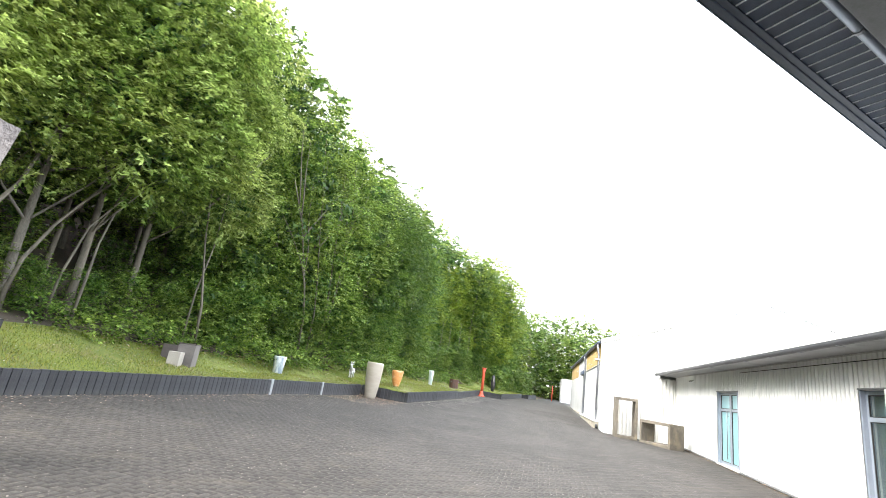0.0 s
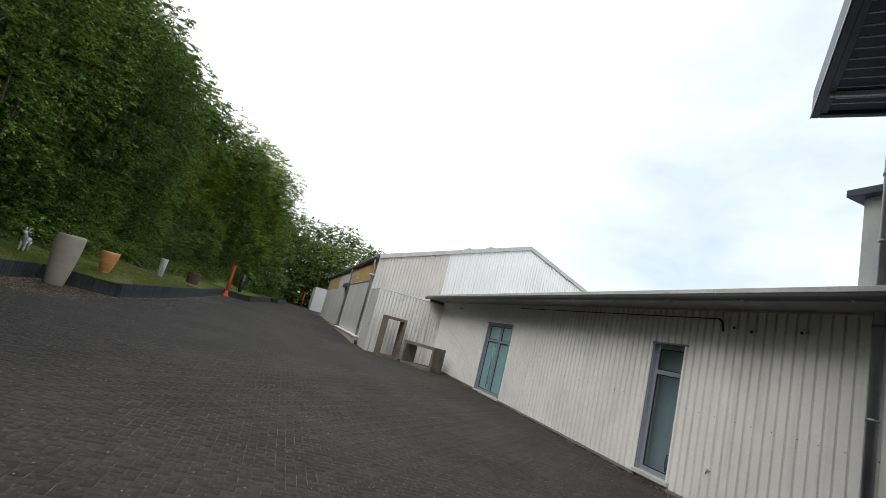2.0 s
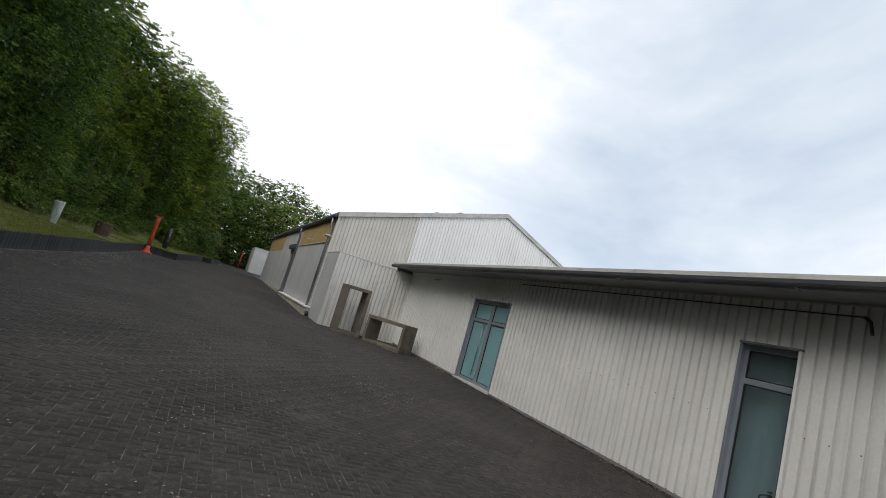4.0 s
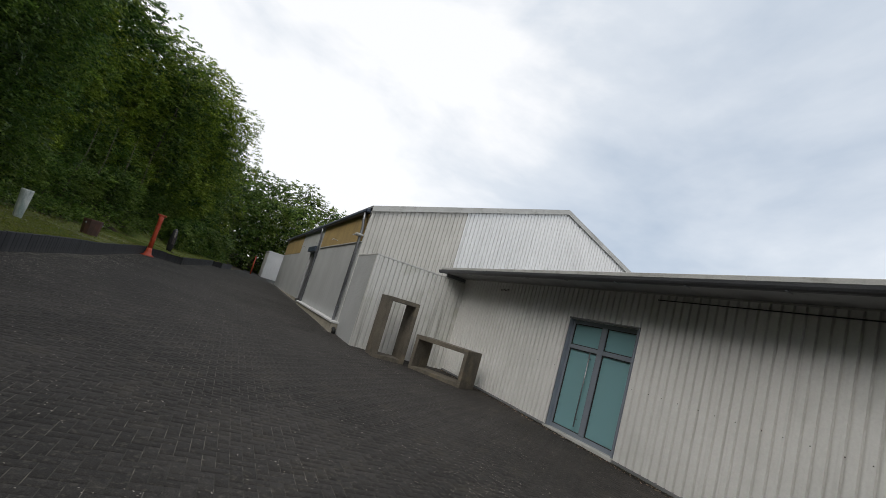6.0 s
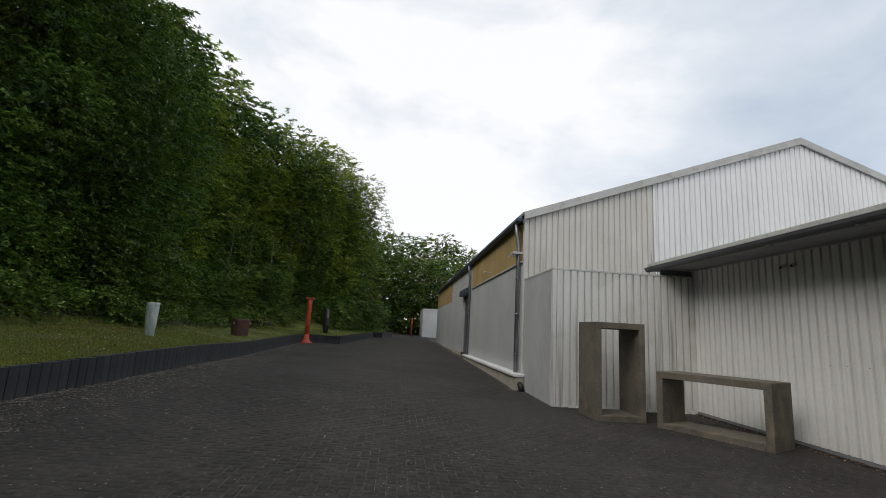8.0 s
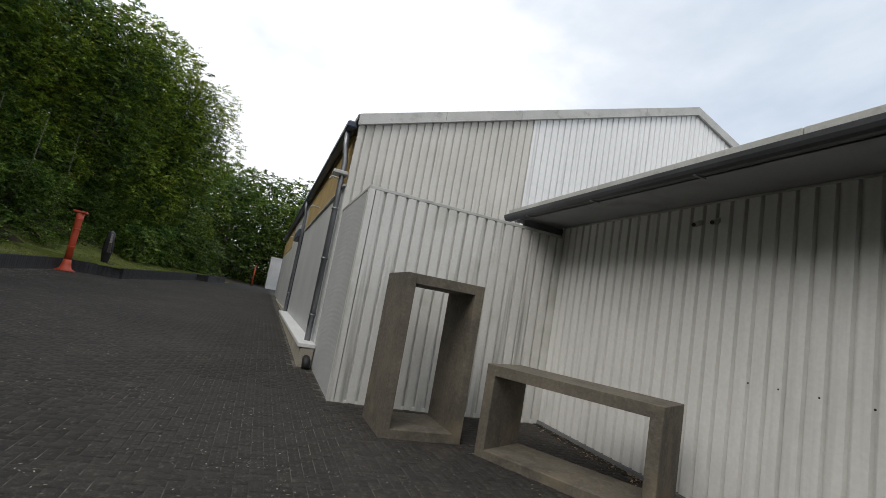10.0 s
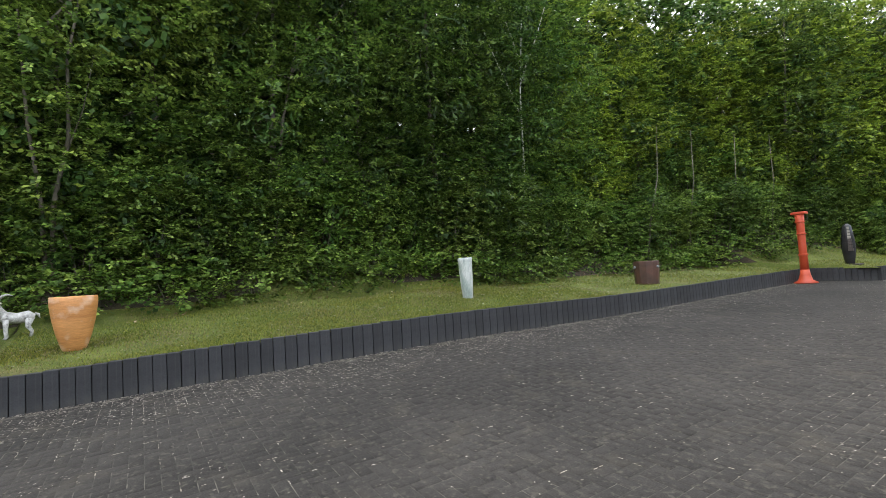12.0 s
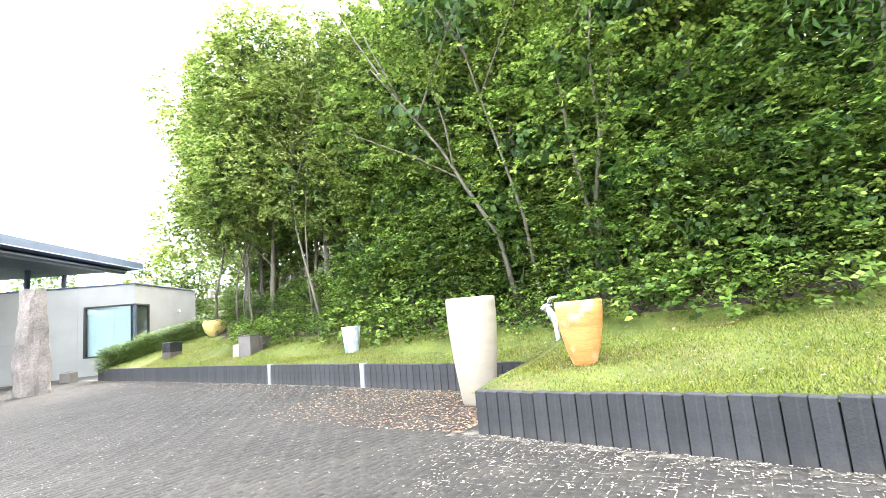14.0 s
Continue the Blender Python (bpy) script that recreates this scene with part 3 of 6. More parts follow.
# the solid wall behind the cladding, with the openings through it
core = Build()
for a, b, z0, z1 in ((LOW_Y0, W1[0], -0.3, 3.4), (W1[1], W2[0], -0.3, 3.4), (W2[1], 27.4, -0.3, 3.4), (W1[0], W1[1], -0.3, W1[2]), (W1[0], W1[1], W1[3], 3.4),
                     (W2[0], W2[1], -0.3, W2[2]), (W2[0], W2[1], W2[3], 3.4)):
    core.box(5.806, 6.02, a, b, z0, z1)
part("wall", core, M_CLAD, low)
part("end_wall", Build().box(6.02, 22.0, LOW_Y0, LOW_Y0 + 0.2, -0.4, 3.4), M_CLAD, low)
part("back_wall", Build().box(21.8, 22.0, LOW_Y0 + 0.2, 29.0, -0.5, 3.4), M_CLAD, low)
# Inner shell added to keep the room dark behind window and door.
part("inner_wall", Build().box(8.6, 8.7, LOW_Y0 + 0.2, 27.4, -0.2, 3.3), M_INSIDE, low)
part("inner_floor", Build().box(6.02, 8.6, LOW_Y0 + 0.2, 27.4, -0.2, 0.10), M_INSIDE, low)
# base rail
rail = Build()
for a, b in ((LOW_Y0, W1[0]), (W1[1], W2[0]), (W2[1], LOW_Y1)):
    rail.add([(x, y, zg(5.8, y) + z) for y in (a, b) for x, z in ((5.74, -0.05), (5.74, 0.06), (5.80, 0.075), (5.80, -0.05))],
             [(0, 1, 2, 3), (7, 6, 5, 4), (0, 4, 5, 1), (1, 5, 6, 2), (2, 6, 7, 3), (3, 7, 4, 0)])
part("base_rail", rail, M_FASCIA, low, "grey steel base rail, dirty with moss")
# roof, overhang, gutter
roof = Build()
roof.add([(x, y, z) for y in (7.6, 27.25) for x, z in ((4.98, 3.50), (22.0, 3.86), (22.0, 3.78), (5.02, 3.445))], [(0, 1, 5, 4), (1, 2, 6, 5), (2, 3, 7, 6), (3, 0, 4, 7), (0, 3, 2, 1), (4, 5, 6, 7)])
part("roof", roof, M_FASCIA, low, "flat grey roof with deep eaves")
soff = Build()
soff.add([(x, y, z) for y in (7.6, 27.2) for x, z in ((5.03, 3.408), (5.79, 3.425), (5.79, 3.417), (5.03, 3.40))], [(0, 4, 5, 1), (3, 2, 6, 7), (0, 3, 7, 4), (1, 5, 6, 2), (0, 1, 2, 3), (4, 7, 6, 5)])
part("soffit", soff, M_SOFFIT, low)
for i, (a, b) in enumerate(zip([7.6, 10.6, 13.6, 16.6, 19.6, 22.6, 25.0], [10.6, 13.6, 16.6, 19.6, 22.6, 25.0, 27.25])):
    part("roof_edge", Build().box(4.92, 5.10, a + 0.004, b - 0.004, 3.505, 3.585, 0.006), M_TRIM, low, "pale weathered roof edge flashing")
gut = Build()
prof = [(4.83 + 0.085 - 0.085 * math.cos(t), 3.47 - 0.10 * math.sin(t)) for t in np.linspace(0, math.pi, 9)]
n_ = len(prof)
gut.add([(x, y, z) for y in (7.62, 27.22) for x, z in prof + [(x * 0.94 + 4.915 * 0.06, z + 0.008) for x, z in prof[::-1]]],
        [(i, i + 1, 2 * n_ + i + 1, 2 * n_ + i) for i in range(2 * n_ - 1)] + [tuple(range(2 * n_))[::-1], tuple(range(2 * n_, 4 * n_))])
part("gutter", gut, M_GUTTER, low, "dark half-round gutter", smooth=False)
for y in np.arange(8.5, 27, 1.5):
    part("gutter_bracket", Build().box(4.84, 5.0, y - 0.012, y + 0.012, 3.36, 3.372, 0.003), M_ZINC, low)
low_ped = Build()
low_ped.tube([(5.725, 11.10, 3.245), (5.725, 15.0, 3.26), (5.725, 18.7, 3.28)], 0.010, 8).tube([(5.725, 11.10, 3.245), (5.715, 11.03, 3.19), (5.725, 11.0, 3.02)], 0.02, 8)
part("conduit", low_ped, M_RUBBER, low, "dark cable conduit under the eaves")


part("soffit_trim", Build().box(5.735, 5.749, 7.62, 26.75, 3.385, 3.411, 0.003), M_TRIM, low, "thin pale trim where wall and soffit meet")


def window(name, span, leaves, label, split):
    """A framed glazed opening: jambs, head, sill, mullion, transoms and panes."""
    y0, y1, z0, z1 = span
    w = thing(name, label, "glazed door" if leaves == 2 else "window", kind="structure")
    X0, X1 = 5.865, 5.945
    # White on one side of the narrow window paints in that edge's bright reflection.
    part("reveal", Build().box(5.735, 5.87, y0 - 0.03, y0 + 0.012, z0, z1 + 0.0, 0.003), M_FRAME if leaves == 2 else M_WHITE, w, "coated metal reveal")
    part("reveal", Build().box(5.77, 5.87, y1 - 0.012, y1 + 0.03, z0, z1 + 0.0, 0.003), M_FRAME, w)
    # Dark colour here stands in for the shade at the top of the reveal.
    part("reveal", Build().box(5.74, 5.87, y0 - 0.03, y1 + 0.03, z1 + 0.001, z1 + 0.035, 0.003), M_FASCIA, w, "head reveal, dark for the shade at its top")
    for a, b in ((y0, y0 + 0.07), (y1 - 0.07, y1)):
        part("jamb", Build().box(X0, X1, a, b, z0, z1, 0.006), M_FRAME, w)
    part("head", Build().box(X0, X1, y0 + 0.07, y1 - 0.07, z1 - 0.09, z1, 0.006), M_FRAME, w)
    part("sill", Build().box(5.70, X1, y0 - 0.04, y1 + 0.04, z0 - 0.06, z0 + 0.02, 0.008), M_TRIM, w, "pale threshold sill")
    part("bottom_rail", Build().box(X0, X1, y0 + 0.07, y1 - 0.07, z0 + 0.02, z0 + 0.11, 0.006), M_FRAME, w)
    bays = [(y0 + 0.07, y1 - 0.07)]
    if leaves == 2:
        mid = 0.5 * (y0 + y1) - 0.02
        part("mullion", Build().box(X0 - 0.012, X1, mid - 0.075, mid + 0.075, z0 + 0.11, z1 - 0.09, 0.006), M_FRAME, w)
        bays = [(y0 + 0.07, mid - 0.075), (mid + 0.075, y1 - 0.07)]
    for n, (a, b) in enumerate(bays):
        part("transom", Build().box(X0, X1, a, b, split - 0.045, split + 0.045, 0.006), M_FRAME, w)
        for c, d in ((z0 + 0.11, split - 0.045), (split + 0.045, z1 - 0.09)):
            p = part("pane", Build().box(5.90, 5.912, a, b, c, d), M_TEAL if leaves == 2 else M_GLASS, w, "frosted teal glass pane" if leaves == 2 else "clear glass pane")
            bead = Build()
            for q in ((a, a + 0.018, c, d), (b - 0.018, b, c, d)):
                bead.box(5.872, 5.899, q[0], q[1], q[2], q[3], 0.002)
            part("glazing_bead", bead.box(5.872, 5.899, a + 0.018, b - 0.018, c, c + 0.018, 0.002).box(5.872, 5.899, a + 0.018, b - 0.018, d - 0.018, d, 0.002), M_RUBBER, p)
    return w


win1 = window("window_1", W1, 1, "tall narrow window in a grey metal frame with a clear pane", 2.10)
door1 = window("door_1", W2, 2, "double glass door with frosted teal panes in a grey metal frame", 2.05)
pull = Build().tube([(5.815, 20.22, 0.40), (5.815, 20.22, 2.00)], 0.014, 10)
pull.tube([(5.815, 20.22, 0.55), (5.872, 20.22, 0.55)], 0.009, 8).tube([(5.815, 20.22, 1.85), (5.872, 20.22, 1.85)], 0.009, 8)
part("pull_handle", pull, M_ZINC, door1, "full-height steel pull handle", smooth=True)
part("blind", Build().box(6.20, 6.22, W1[0] - 0.6, W1[1] + 0.6, 0.12, 3.0), M_BLIND_GREY, win1, "blind behind the glass, coloured for the pane's blue-grey reflection")
part("blind", Build().box(6.12, 6.14, W2[0] - 0.4, W2[1] + 0.4, 0.12, 3.0), M_CURTAIN, door1, "teal blind behind the frosted glass")
ext = thing("fire_extinguisher", "dark fire extinguisher standing behind the narrow window", "fire extinguisher", (6.08, 12.05, 0.10))
part("body", Build().lathe([(0.06, 0.0), (0.075, 0.02), (0.075, 0.36), (0.06, 0.42), (0.025, 0.45), (0.025, 0.47)], 20), M_EXT, ext, smooth=True)
part("valve", Build().box(-0.02, 0.07, -0.02, 0.02, 0.47, 0.50, 0.004).box(-0.02, 0.09, -0.012, 0.012, 0.525, 0.54, 0.003), M_RUBBER, ext)
part("hose", Build().tube([(0.03, 0.0, 0.49), (0.0, 0.11, 0.45), (0.0, 0.13, 0.28), (0.0, 0.10, 0.14)], 0.012, 8), M_RUBBER, ext, smooth=True)


def wall_camera(y, z):
    c = thing("security_camera", "small pale security camera under the eaves of the white wall", "camera", (5.79, y, z))
    part("bracket", Build().box(-0.05, 0.0, -0.03, 0.03, -0.03, 0.03, 0.004), M_TRIM, c)
    part("housing", Build().tube([(-0.05, 0, -0.01), (-0.15, -0.02, -0.05)], 0.028, 12), M_TRIM, c, smooth=True)
    part("lens", Build().tube([(-0.148, -0.02, -0.049), (-0.157, -0.0218, -0.0535)], 0.022, 12), M_RUBBER, c)


for y, z in ((10.74, 3.13), (10.42, 3.08), (9.62, 3.12), (24.16, 3.19), (23.93, 3.19)):
    wall_camera(y, z)
tap = thing("garden_tap", "small outdoor tap on the white ribbed wall", "tap", (5.78, 10.94, 0.62))
part("spout", Build().tube([(0, 0, 0), (-0.08, 0, 0), (-0.10, 0, -0.05)], 0.012, 8), M_ZINC, tap, smooth=True)
part("handle", Build().box(-0.07, -0.05, -0.03, 0.03, 0.02, 0.03, 0.003), M_ZINC, tap)
screw = Build().lathe([(0.006, 0), (0.010, 0.002), (0.006, 0.006)], 8, m=pose(0, 0, 0, 0, -90, 0)).mesh("screw", M_RUBBER)
for i in range(46):
    y = 8.6 + i * 0.33 + (0.05 if i % 3 else 0)
    if not (W1[0] - 0.1 < y < W1[1] + 0.1 or W2[0] - 0.1 < y < W2[1] + 0.1):
        part("screw", screw, None, low, at=pose(5.753, y, 1.52))

# taller white block rising behind the low roof
blk = thing("white_roof_block", "white clad block with a dark cap rising behind the low roof", "building")
part("wall", sheet(ribbed(8.2, 9.38, 0, 0, 0.3, 0.02, 0.2), 3.45, 5.47, lambda u, o, z: (6.42 - o, u, z)), M_CLAD, blk)
part("side", Build().box(6.426, 13, 8.2, 9.38, 3.55, 5.47), M_CLAD, blk)
part("cap", Build().box(6.25, 13.2, 8.05, 9.55, 5.47, 5.60, 0.01), M_DARK, blk, "dark roof cap")

# ---- the annex in the corner ----
AX0, AY0, A_TOP = 2.45, 26.80, 3.22
annex = thing("annex", "small flat-roofed annex clad in off-white ribbed steel", "building")
for a, b in ((AX0, 3.55), (3.55, 4.65), (4.65, 5.80)):
    part("cladding", sheet(ribbed(a, b, 0, 0, 0.165, 0.042, 0.122), lambda u: zg(u, AY0) - 0.03, A_TOP, lambda u, o, z: (u, AY0 - o, z)), M_ANNEX, annex)
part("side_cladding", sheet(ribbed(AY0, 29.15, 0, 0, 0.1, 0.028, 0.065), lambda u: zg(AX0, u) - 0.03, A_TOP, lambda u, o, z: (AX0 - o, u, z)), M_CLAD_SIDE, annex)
part("wall", Build().box(AX0 + 0.004, 5.806, AY0 + 0.004, 29.15, -0.2, A_TOP - 0.02), M_CLAD, annex)
part("coping", Build().box(AX0 - 0.035, 5.74, AY0 - 0.045, AY0 + 0.05, A_TOP, A_TOP + 0.05, 0.006), M_TRIM, annex, "pale steel coping")
part("coping", Build().box(AX0 - 0.035, AX0 + 0.06, AY0 + 0.05, 29.15, A_TOP, A_TOP + 0.05, 0.006), M_TRIM, annex)
# Sheet added to stop a sliver of light and stand in for shade there.
part("eaves_gap_blocker", Build().box(5.04, 5.80, AY0 + 0.06, AY0 + 0.12, A_TOP + 0.0205, 3.398), M_FASCIA, annex, "added grey sheet for the dark gap below the neighbouring eaves")
part("roof", Build().box(AX0 + 0.06, 5.8, AY0 + 0.05, 29.15, A_TOP - 0.02, A_TOP + 0.02), M_FASCIA, annex)
part("corner_trim", Build().box(AX0 - 0.036, AX0 + 0.05, AY0 - 0.052, AY0 - 0.040, 0.25, A_TOP).box(AX0 - 0.036, AX0 - 0.022, AY0 - 0.0395, AY0 + 0.06, 0.25, A_TOP), M_ANNEX, annex)
part("base_rail", Build().box(AX0 - 0.03, 5.77, AY0 - 0.04, AY0, 0.20, 0.275, 0.004), M_WHITE, annex)

# ---- the hall with its gable ----
HX0, HXM, HX1, HY0, HY1, H_EAVE, H_RIDGE = 2.40, 11.04, 19.7, 29.20, 57.0, 5.10, 8.16
hall = thing("hall", "large industrial hall with a ribbed white gable and pale grey side", "building")


def gable_top(u):
    return H_EAVE + (H_RIDGE - H_EAVE) * (1 - abs(u - HXM) / (HXM - HX0)) - 0.02


for a, b, m_ in ((HX0, 4.4, M_CLAD_OLD), (4.4, 6.22, M_CLAD_OLD), (6.22, 8.4, M_CLAD_NEW), (8.4, HXM, M_CLAD_NEW), (HXM, 13.5, M_CLAD_NEW), (13.5, 16.5, M_CLAD_NEW), (16.5, HX1, M_CLAD_NEW)):
    part("gable_cladding", sheet(ribbed(a, b, 0, 0, 0.167, 0.032 if m_ is M_CLAD_OLD else 0.040, 0.126), 3.2, gable_top, lambda u, o, z: (u, HY0 - o, z)), m_, hall,
         "bright newer white sheet" if m_ is M_CLAD_NEW else "greyed older white sheet")
part("gable_wall", Build().prism([(HX0 + 0.02, -0.3), (HX1, -0.3), (HX1, H_EAVE - 0.05), (HXM, H_RIDGE - 0.05), (HX0 + 0.02, H_EAVE - 0.05)], HY0 + 0.004, HY0 + 0.25, "y"), M_CLAD, hall)
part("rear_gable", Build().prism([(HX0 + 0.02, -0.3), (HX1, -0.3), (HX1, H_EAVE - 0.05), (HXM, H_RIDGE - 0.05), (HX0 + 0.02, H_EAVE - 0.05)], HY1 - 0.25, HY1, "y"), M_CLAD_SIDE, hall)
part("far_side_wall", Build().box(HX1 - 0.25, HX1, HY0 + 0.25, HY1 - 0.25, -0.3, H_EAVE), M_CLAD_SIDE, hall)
sl = (H_RIDGE - H_EAVE) / (HXM - HX0)
for sgn, x_e in ((1, HX0), (-1, HX1)):
    r = Build()
    lo = (x_e - sgn * 0.06, H_EAVE - sl * 0.06)
    r.add([(x, y, z) for y in (HY0 - 0.05, HY1 + 0.05) for x, z in ((lo[0], lo[1]), (HXM, H_RIDGE), (HXM, H_RIDGE + 0.09), (lo[0], lo[1] + 0.09))], [(0, 1, 2, 3), (7, 6, 5, 4), (0, 4, 5, 1), (1, 5, 6, 2), (2, 6, 7, 3), (3, 7, 4, 0)])
    part("roof", r, M_FASCIA, hall, "grey pitched roof")
    xs = np.linspace(x_e - sgn * 0.04, HXM, 6)
    for a, b in zip(xs, xs[1:]):
        za, zb = gable_top(a) + 0.02, gable_top(b) + 0.02
        t = Build()
        t.add([(x, y, z) for y in (HY0 - 0.12, HY0 - 0.051) for x, z in ((a + sgn * 0.006, za - 0.14), (b, zb - 0.14), (b, zb + 0.08), (a + sgn * 0.006, za + 0.08))],
              [(0, 1, 2, 3), (7, 6, 5, 4), (0, 4, 5, 1), (1, 5, 6, 2), (2, 6, 7, 3), (3, 7, 4, 0)])
        part("verge_flashing", t, M_TRIM, hall, "pale verge flashing")
for x in (8.6, 10.1):
    part("roof_vent", Build().box(x, x + 0.9, 33, 34, gable_top(x) + 0.08, gable_top(x + 0.9) + 0.25, 0.02), M_TRIM, hall)


stain_rng = random.Random(8)
for i in range(34):
    x = 6.05 + 0.0835 * i * 1.02 + stain_rng.uniform(-0.01, 0.01)
    w_, z_, h_ = stain_rng.uniform(0.010, 0.024), 3.62 + 0.02 * (x - 6), stain_rng.uniform(0.15, 0.75) * (1.0 if i < 20 else 0.55)
    if stain_rng.random() < 0.8:
        st_ = Build().add([(x - w_, HY0 - 0.0425, z_), (x + w_, HY0 - 0.0425, z_), (x + 0.6 * w_, HY0 - 0.0425, z_ + 0.6 * h_), (x, HY0 - 0.0425, z_ + h_), (x - 0.7 * w_, HY0 - 0.0425, z_ + 0.5 * h_)], [(0, 1, 2, 3, 4)])
        part("algae_streak", st_, M_ALGAE, hall, "dark algae streak")


def side_panel(name, y0, y1, z0, z1, m_, label="", out=0.0):
    part(name, Build().box(HX0 - out, HX0 + 0.15, y0, y1, z0, z1, 0.004), m_, hall, label)


DOOR = (38.75, 41.0)
for a, b in ((29.30, 33.4), (33.404, 38.3)):
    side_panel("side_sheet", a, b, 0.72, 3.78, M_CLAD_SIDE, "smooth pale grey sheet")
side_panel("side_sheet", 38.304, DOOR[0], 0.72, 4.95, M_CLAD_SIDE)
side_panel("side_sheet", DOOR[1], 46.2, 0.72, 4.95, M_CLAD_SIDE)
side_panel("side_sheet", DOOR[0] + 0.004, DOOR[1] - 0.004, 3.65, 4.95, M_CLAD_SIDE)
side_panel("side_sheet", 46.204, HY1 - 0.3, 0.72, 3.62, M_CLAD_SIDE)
side_panel("ochre_panel", 29.75, 33.9, 3.784, 4.93, M_OCHRE, "ochre board under the eaves", 0.012)
side_panel("ochre_panel", 33.904, 38.2, 3.784, 4.93, M_OCHRE, "ochre board under the eaves", 0.012)
side_panel("ochre_panel", 46.3, HY1 - 0.4, 3.624, 4.93, M_OCHRE, "ochre board under the eaves", 0.012)
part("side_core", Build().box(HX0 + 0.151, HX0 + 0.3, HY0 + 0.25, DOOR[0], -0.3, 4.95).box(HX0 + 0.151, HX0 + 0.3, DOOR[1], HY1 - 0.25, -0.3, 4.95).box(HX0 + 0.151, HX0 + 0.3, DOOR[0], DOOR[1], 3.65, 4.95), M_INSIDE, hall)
part("drip_rail", Build().box(HX0 - 0.05, HX0 + 0.02, 29.3, 38.2, 3.74, 3.784, 0.004), M_TRIM, hall)
for y in (29.9, 33.9, 38.6, 44.0):
    part("lamp_bracket", Build().tube([(HX0, y, 4.0), (HX0 - 0.25, y, 4.02), (HX0 - 0.28, y, 3.96)], 0.02, 8), M_TRIM, hall)
shut = part("roller_shutter", Build().box(HX0 + 0.12, HX0 + 0.16, DOOR[0], DOOR[1], 0.6, 3.65), M_FASCIA, hall, "grey roller shutter door")
slat = Build().box(-0.022, 0.0, 0.03, DOOR[1] - DOOR[0] - 0.03, 0.0, 0.085, 0.008).mesh("slat", M_ZINC)
for i in range(31):
    part("slat", slat, None, shut, at=pose(HX0 + 0.119, DOOR[0], 0.75 + i * 0.093))
part("shutter_box", Build().box(HX0 - 0.22, HX0 + 0.1, DOOR[0] - 0.1, DOOR[1] + 0.1, 3.55, 3.85, 0.02), M_DARK, shut)
part("guide_rail", Build().box(HX0 - 0.03, HX0 + 0.1, DOOR[0] - 0.1, DOOR[0], 0.6, 3.65, 0.006), M_DARK, shut)
pl = Build()
pl.add([(x, y, z) for y, zb in ((28.95, 0.0), (38.6, 0.2)) for x, z in ((2.16, zb), (2.16, 0.62), (2.40, 0.64), (2.40, zb))], [(0, 1, 2, 3), (7, 6, 5, 4), (0, 4, 5, 1), (1, 5, 6, 2), (2, 6, 7, 3), (3, 7, 4, 0)])
part("plinth", pl, M_PLINTH, hall, "beige rendered concrete plinth")
part("plinth_cap", Build().box(2.11, 2.42, 28.93, 38.62, 0.64, 0.715, 0.01), M_WHITE, hall, "white plinth capping")
part("plinth_far", Build().box(2.33, 2.40, 41.0, HY1, 0.2, 0.716, 0.006), M_PLINTH, hall)
part("eave_gutter", Build().box(HX0 - 0.22, HX0 - 0.04, HY0 + 0.02, HY1, 4.90, 5.04, 0.03), M_DARK, hall, "dark eaves gutter")
part("drain_outlet", Build().tube([(2.30, 28.95, 0.45), (2.30, 28.84, 0.43), (2.30, 28.80, 0.30)], 0.07, 12), M_RUBBER, hall, "black drain outlet", smooth=True)


def downpipe(pts, r, clamps, label):
    d = thing("downpipe", label, "downpipe")
    part("pipe", Build().tube(pts, r, 14), M_ZINC, d, smooth=True)
    for c in clamps:
        part("clamp", Build().tube([(c[0], c[1], c[2] - 0.02), (c[0], c[1], c[2] + 0.02)], r + 0.012, 14), M_ZINC, d, smooth=True)
    return d


downpipe([(2.26, 29.55, 4.95), (2.26, 29.55, 4.6), (2.31, 29.5, 4.3), (2.31, 29.5, 0.715)], 0.055, [(2.31, 29.5, z) for z in (1.2, 2.3, 3.3, 4.05)], "grey zinc downpipe at the hall corner")
downpipe([(2.26, 38.5, 4.95), (2.26, 38.5, 4.6), (2.31, 38.5, 4.35), (2.31, 38.5, 0.715)], 0.055, [(2.31, 38.5, z) for z in (1.4, 2.6, 3.9)], "grey zinc downpipe beside the roller shutter")
part("cable_bracket", Build().box(2.12, 2.40, 29.35, 29.65, 3.98, 4.05, 0.01), M_TRIM, hall)

# ---- flat-roofed glass building whose canopy reaches over the start ----
CA = Vector((4.83, 9.24, 0))
CROT = math.degrees(math.atan2(-0.657, -0.754))      # local x runs along the roof edge, away from the corner; local y inward
gb = thing("glass_building", "modern glass building under a wide flat dark steel roof", "building", (CA.x, CA.y, 0), CROT)
CL = 27.8
part("fascia", Build().box(0, CL, 0, 0.10, 6.20, 6.66, 0.01), M_DARK, gb, "blue-grey steel fascia")
part("end_fascia", Build().box(0, 0.10, 0.10, 12, 6.20, 6.66, 0.01), M_DARK, gb)
part("end_fascia", Build().box(CL - 0.1, CL, 0.10, 12, 6.20, 6.66, 0.01), M_DARK, gb)
part("edge_angle", Build().box(0.1, CL - 0.1, 0.10, 0.18, 6.22, 6.25, 0.004), M_DARK, gb)
part("roof", Build().box(0.1, CL - 0.1, 0.1, 12, 6.42, 6.60), M_DARK, gb)
board = Build().box(0.006, 0.196, 0.18, 0.80, 6.25, 6.275, 0.003).mesh("soffit_board", M_SLATS)
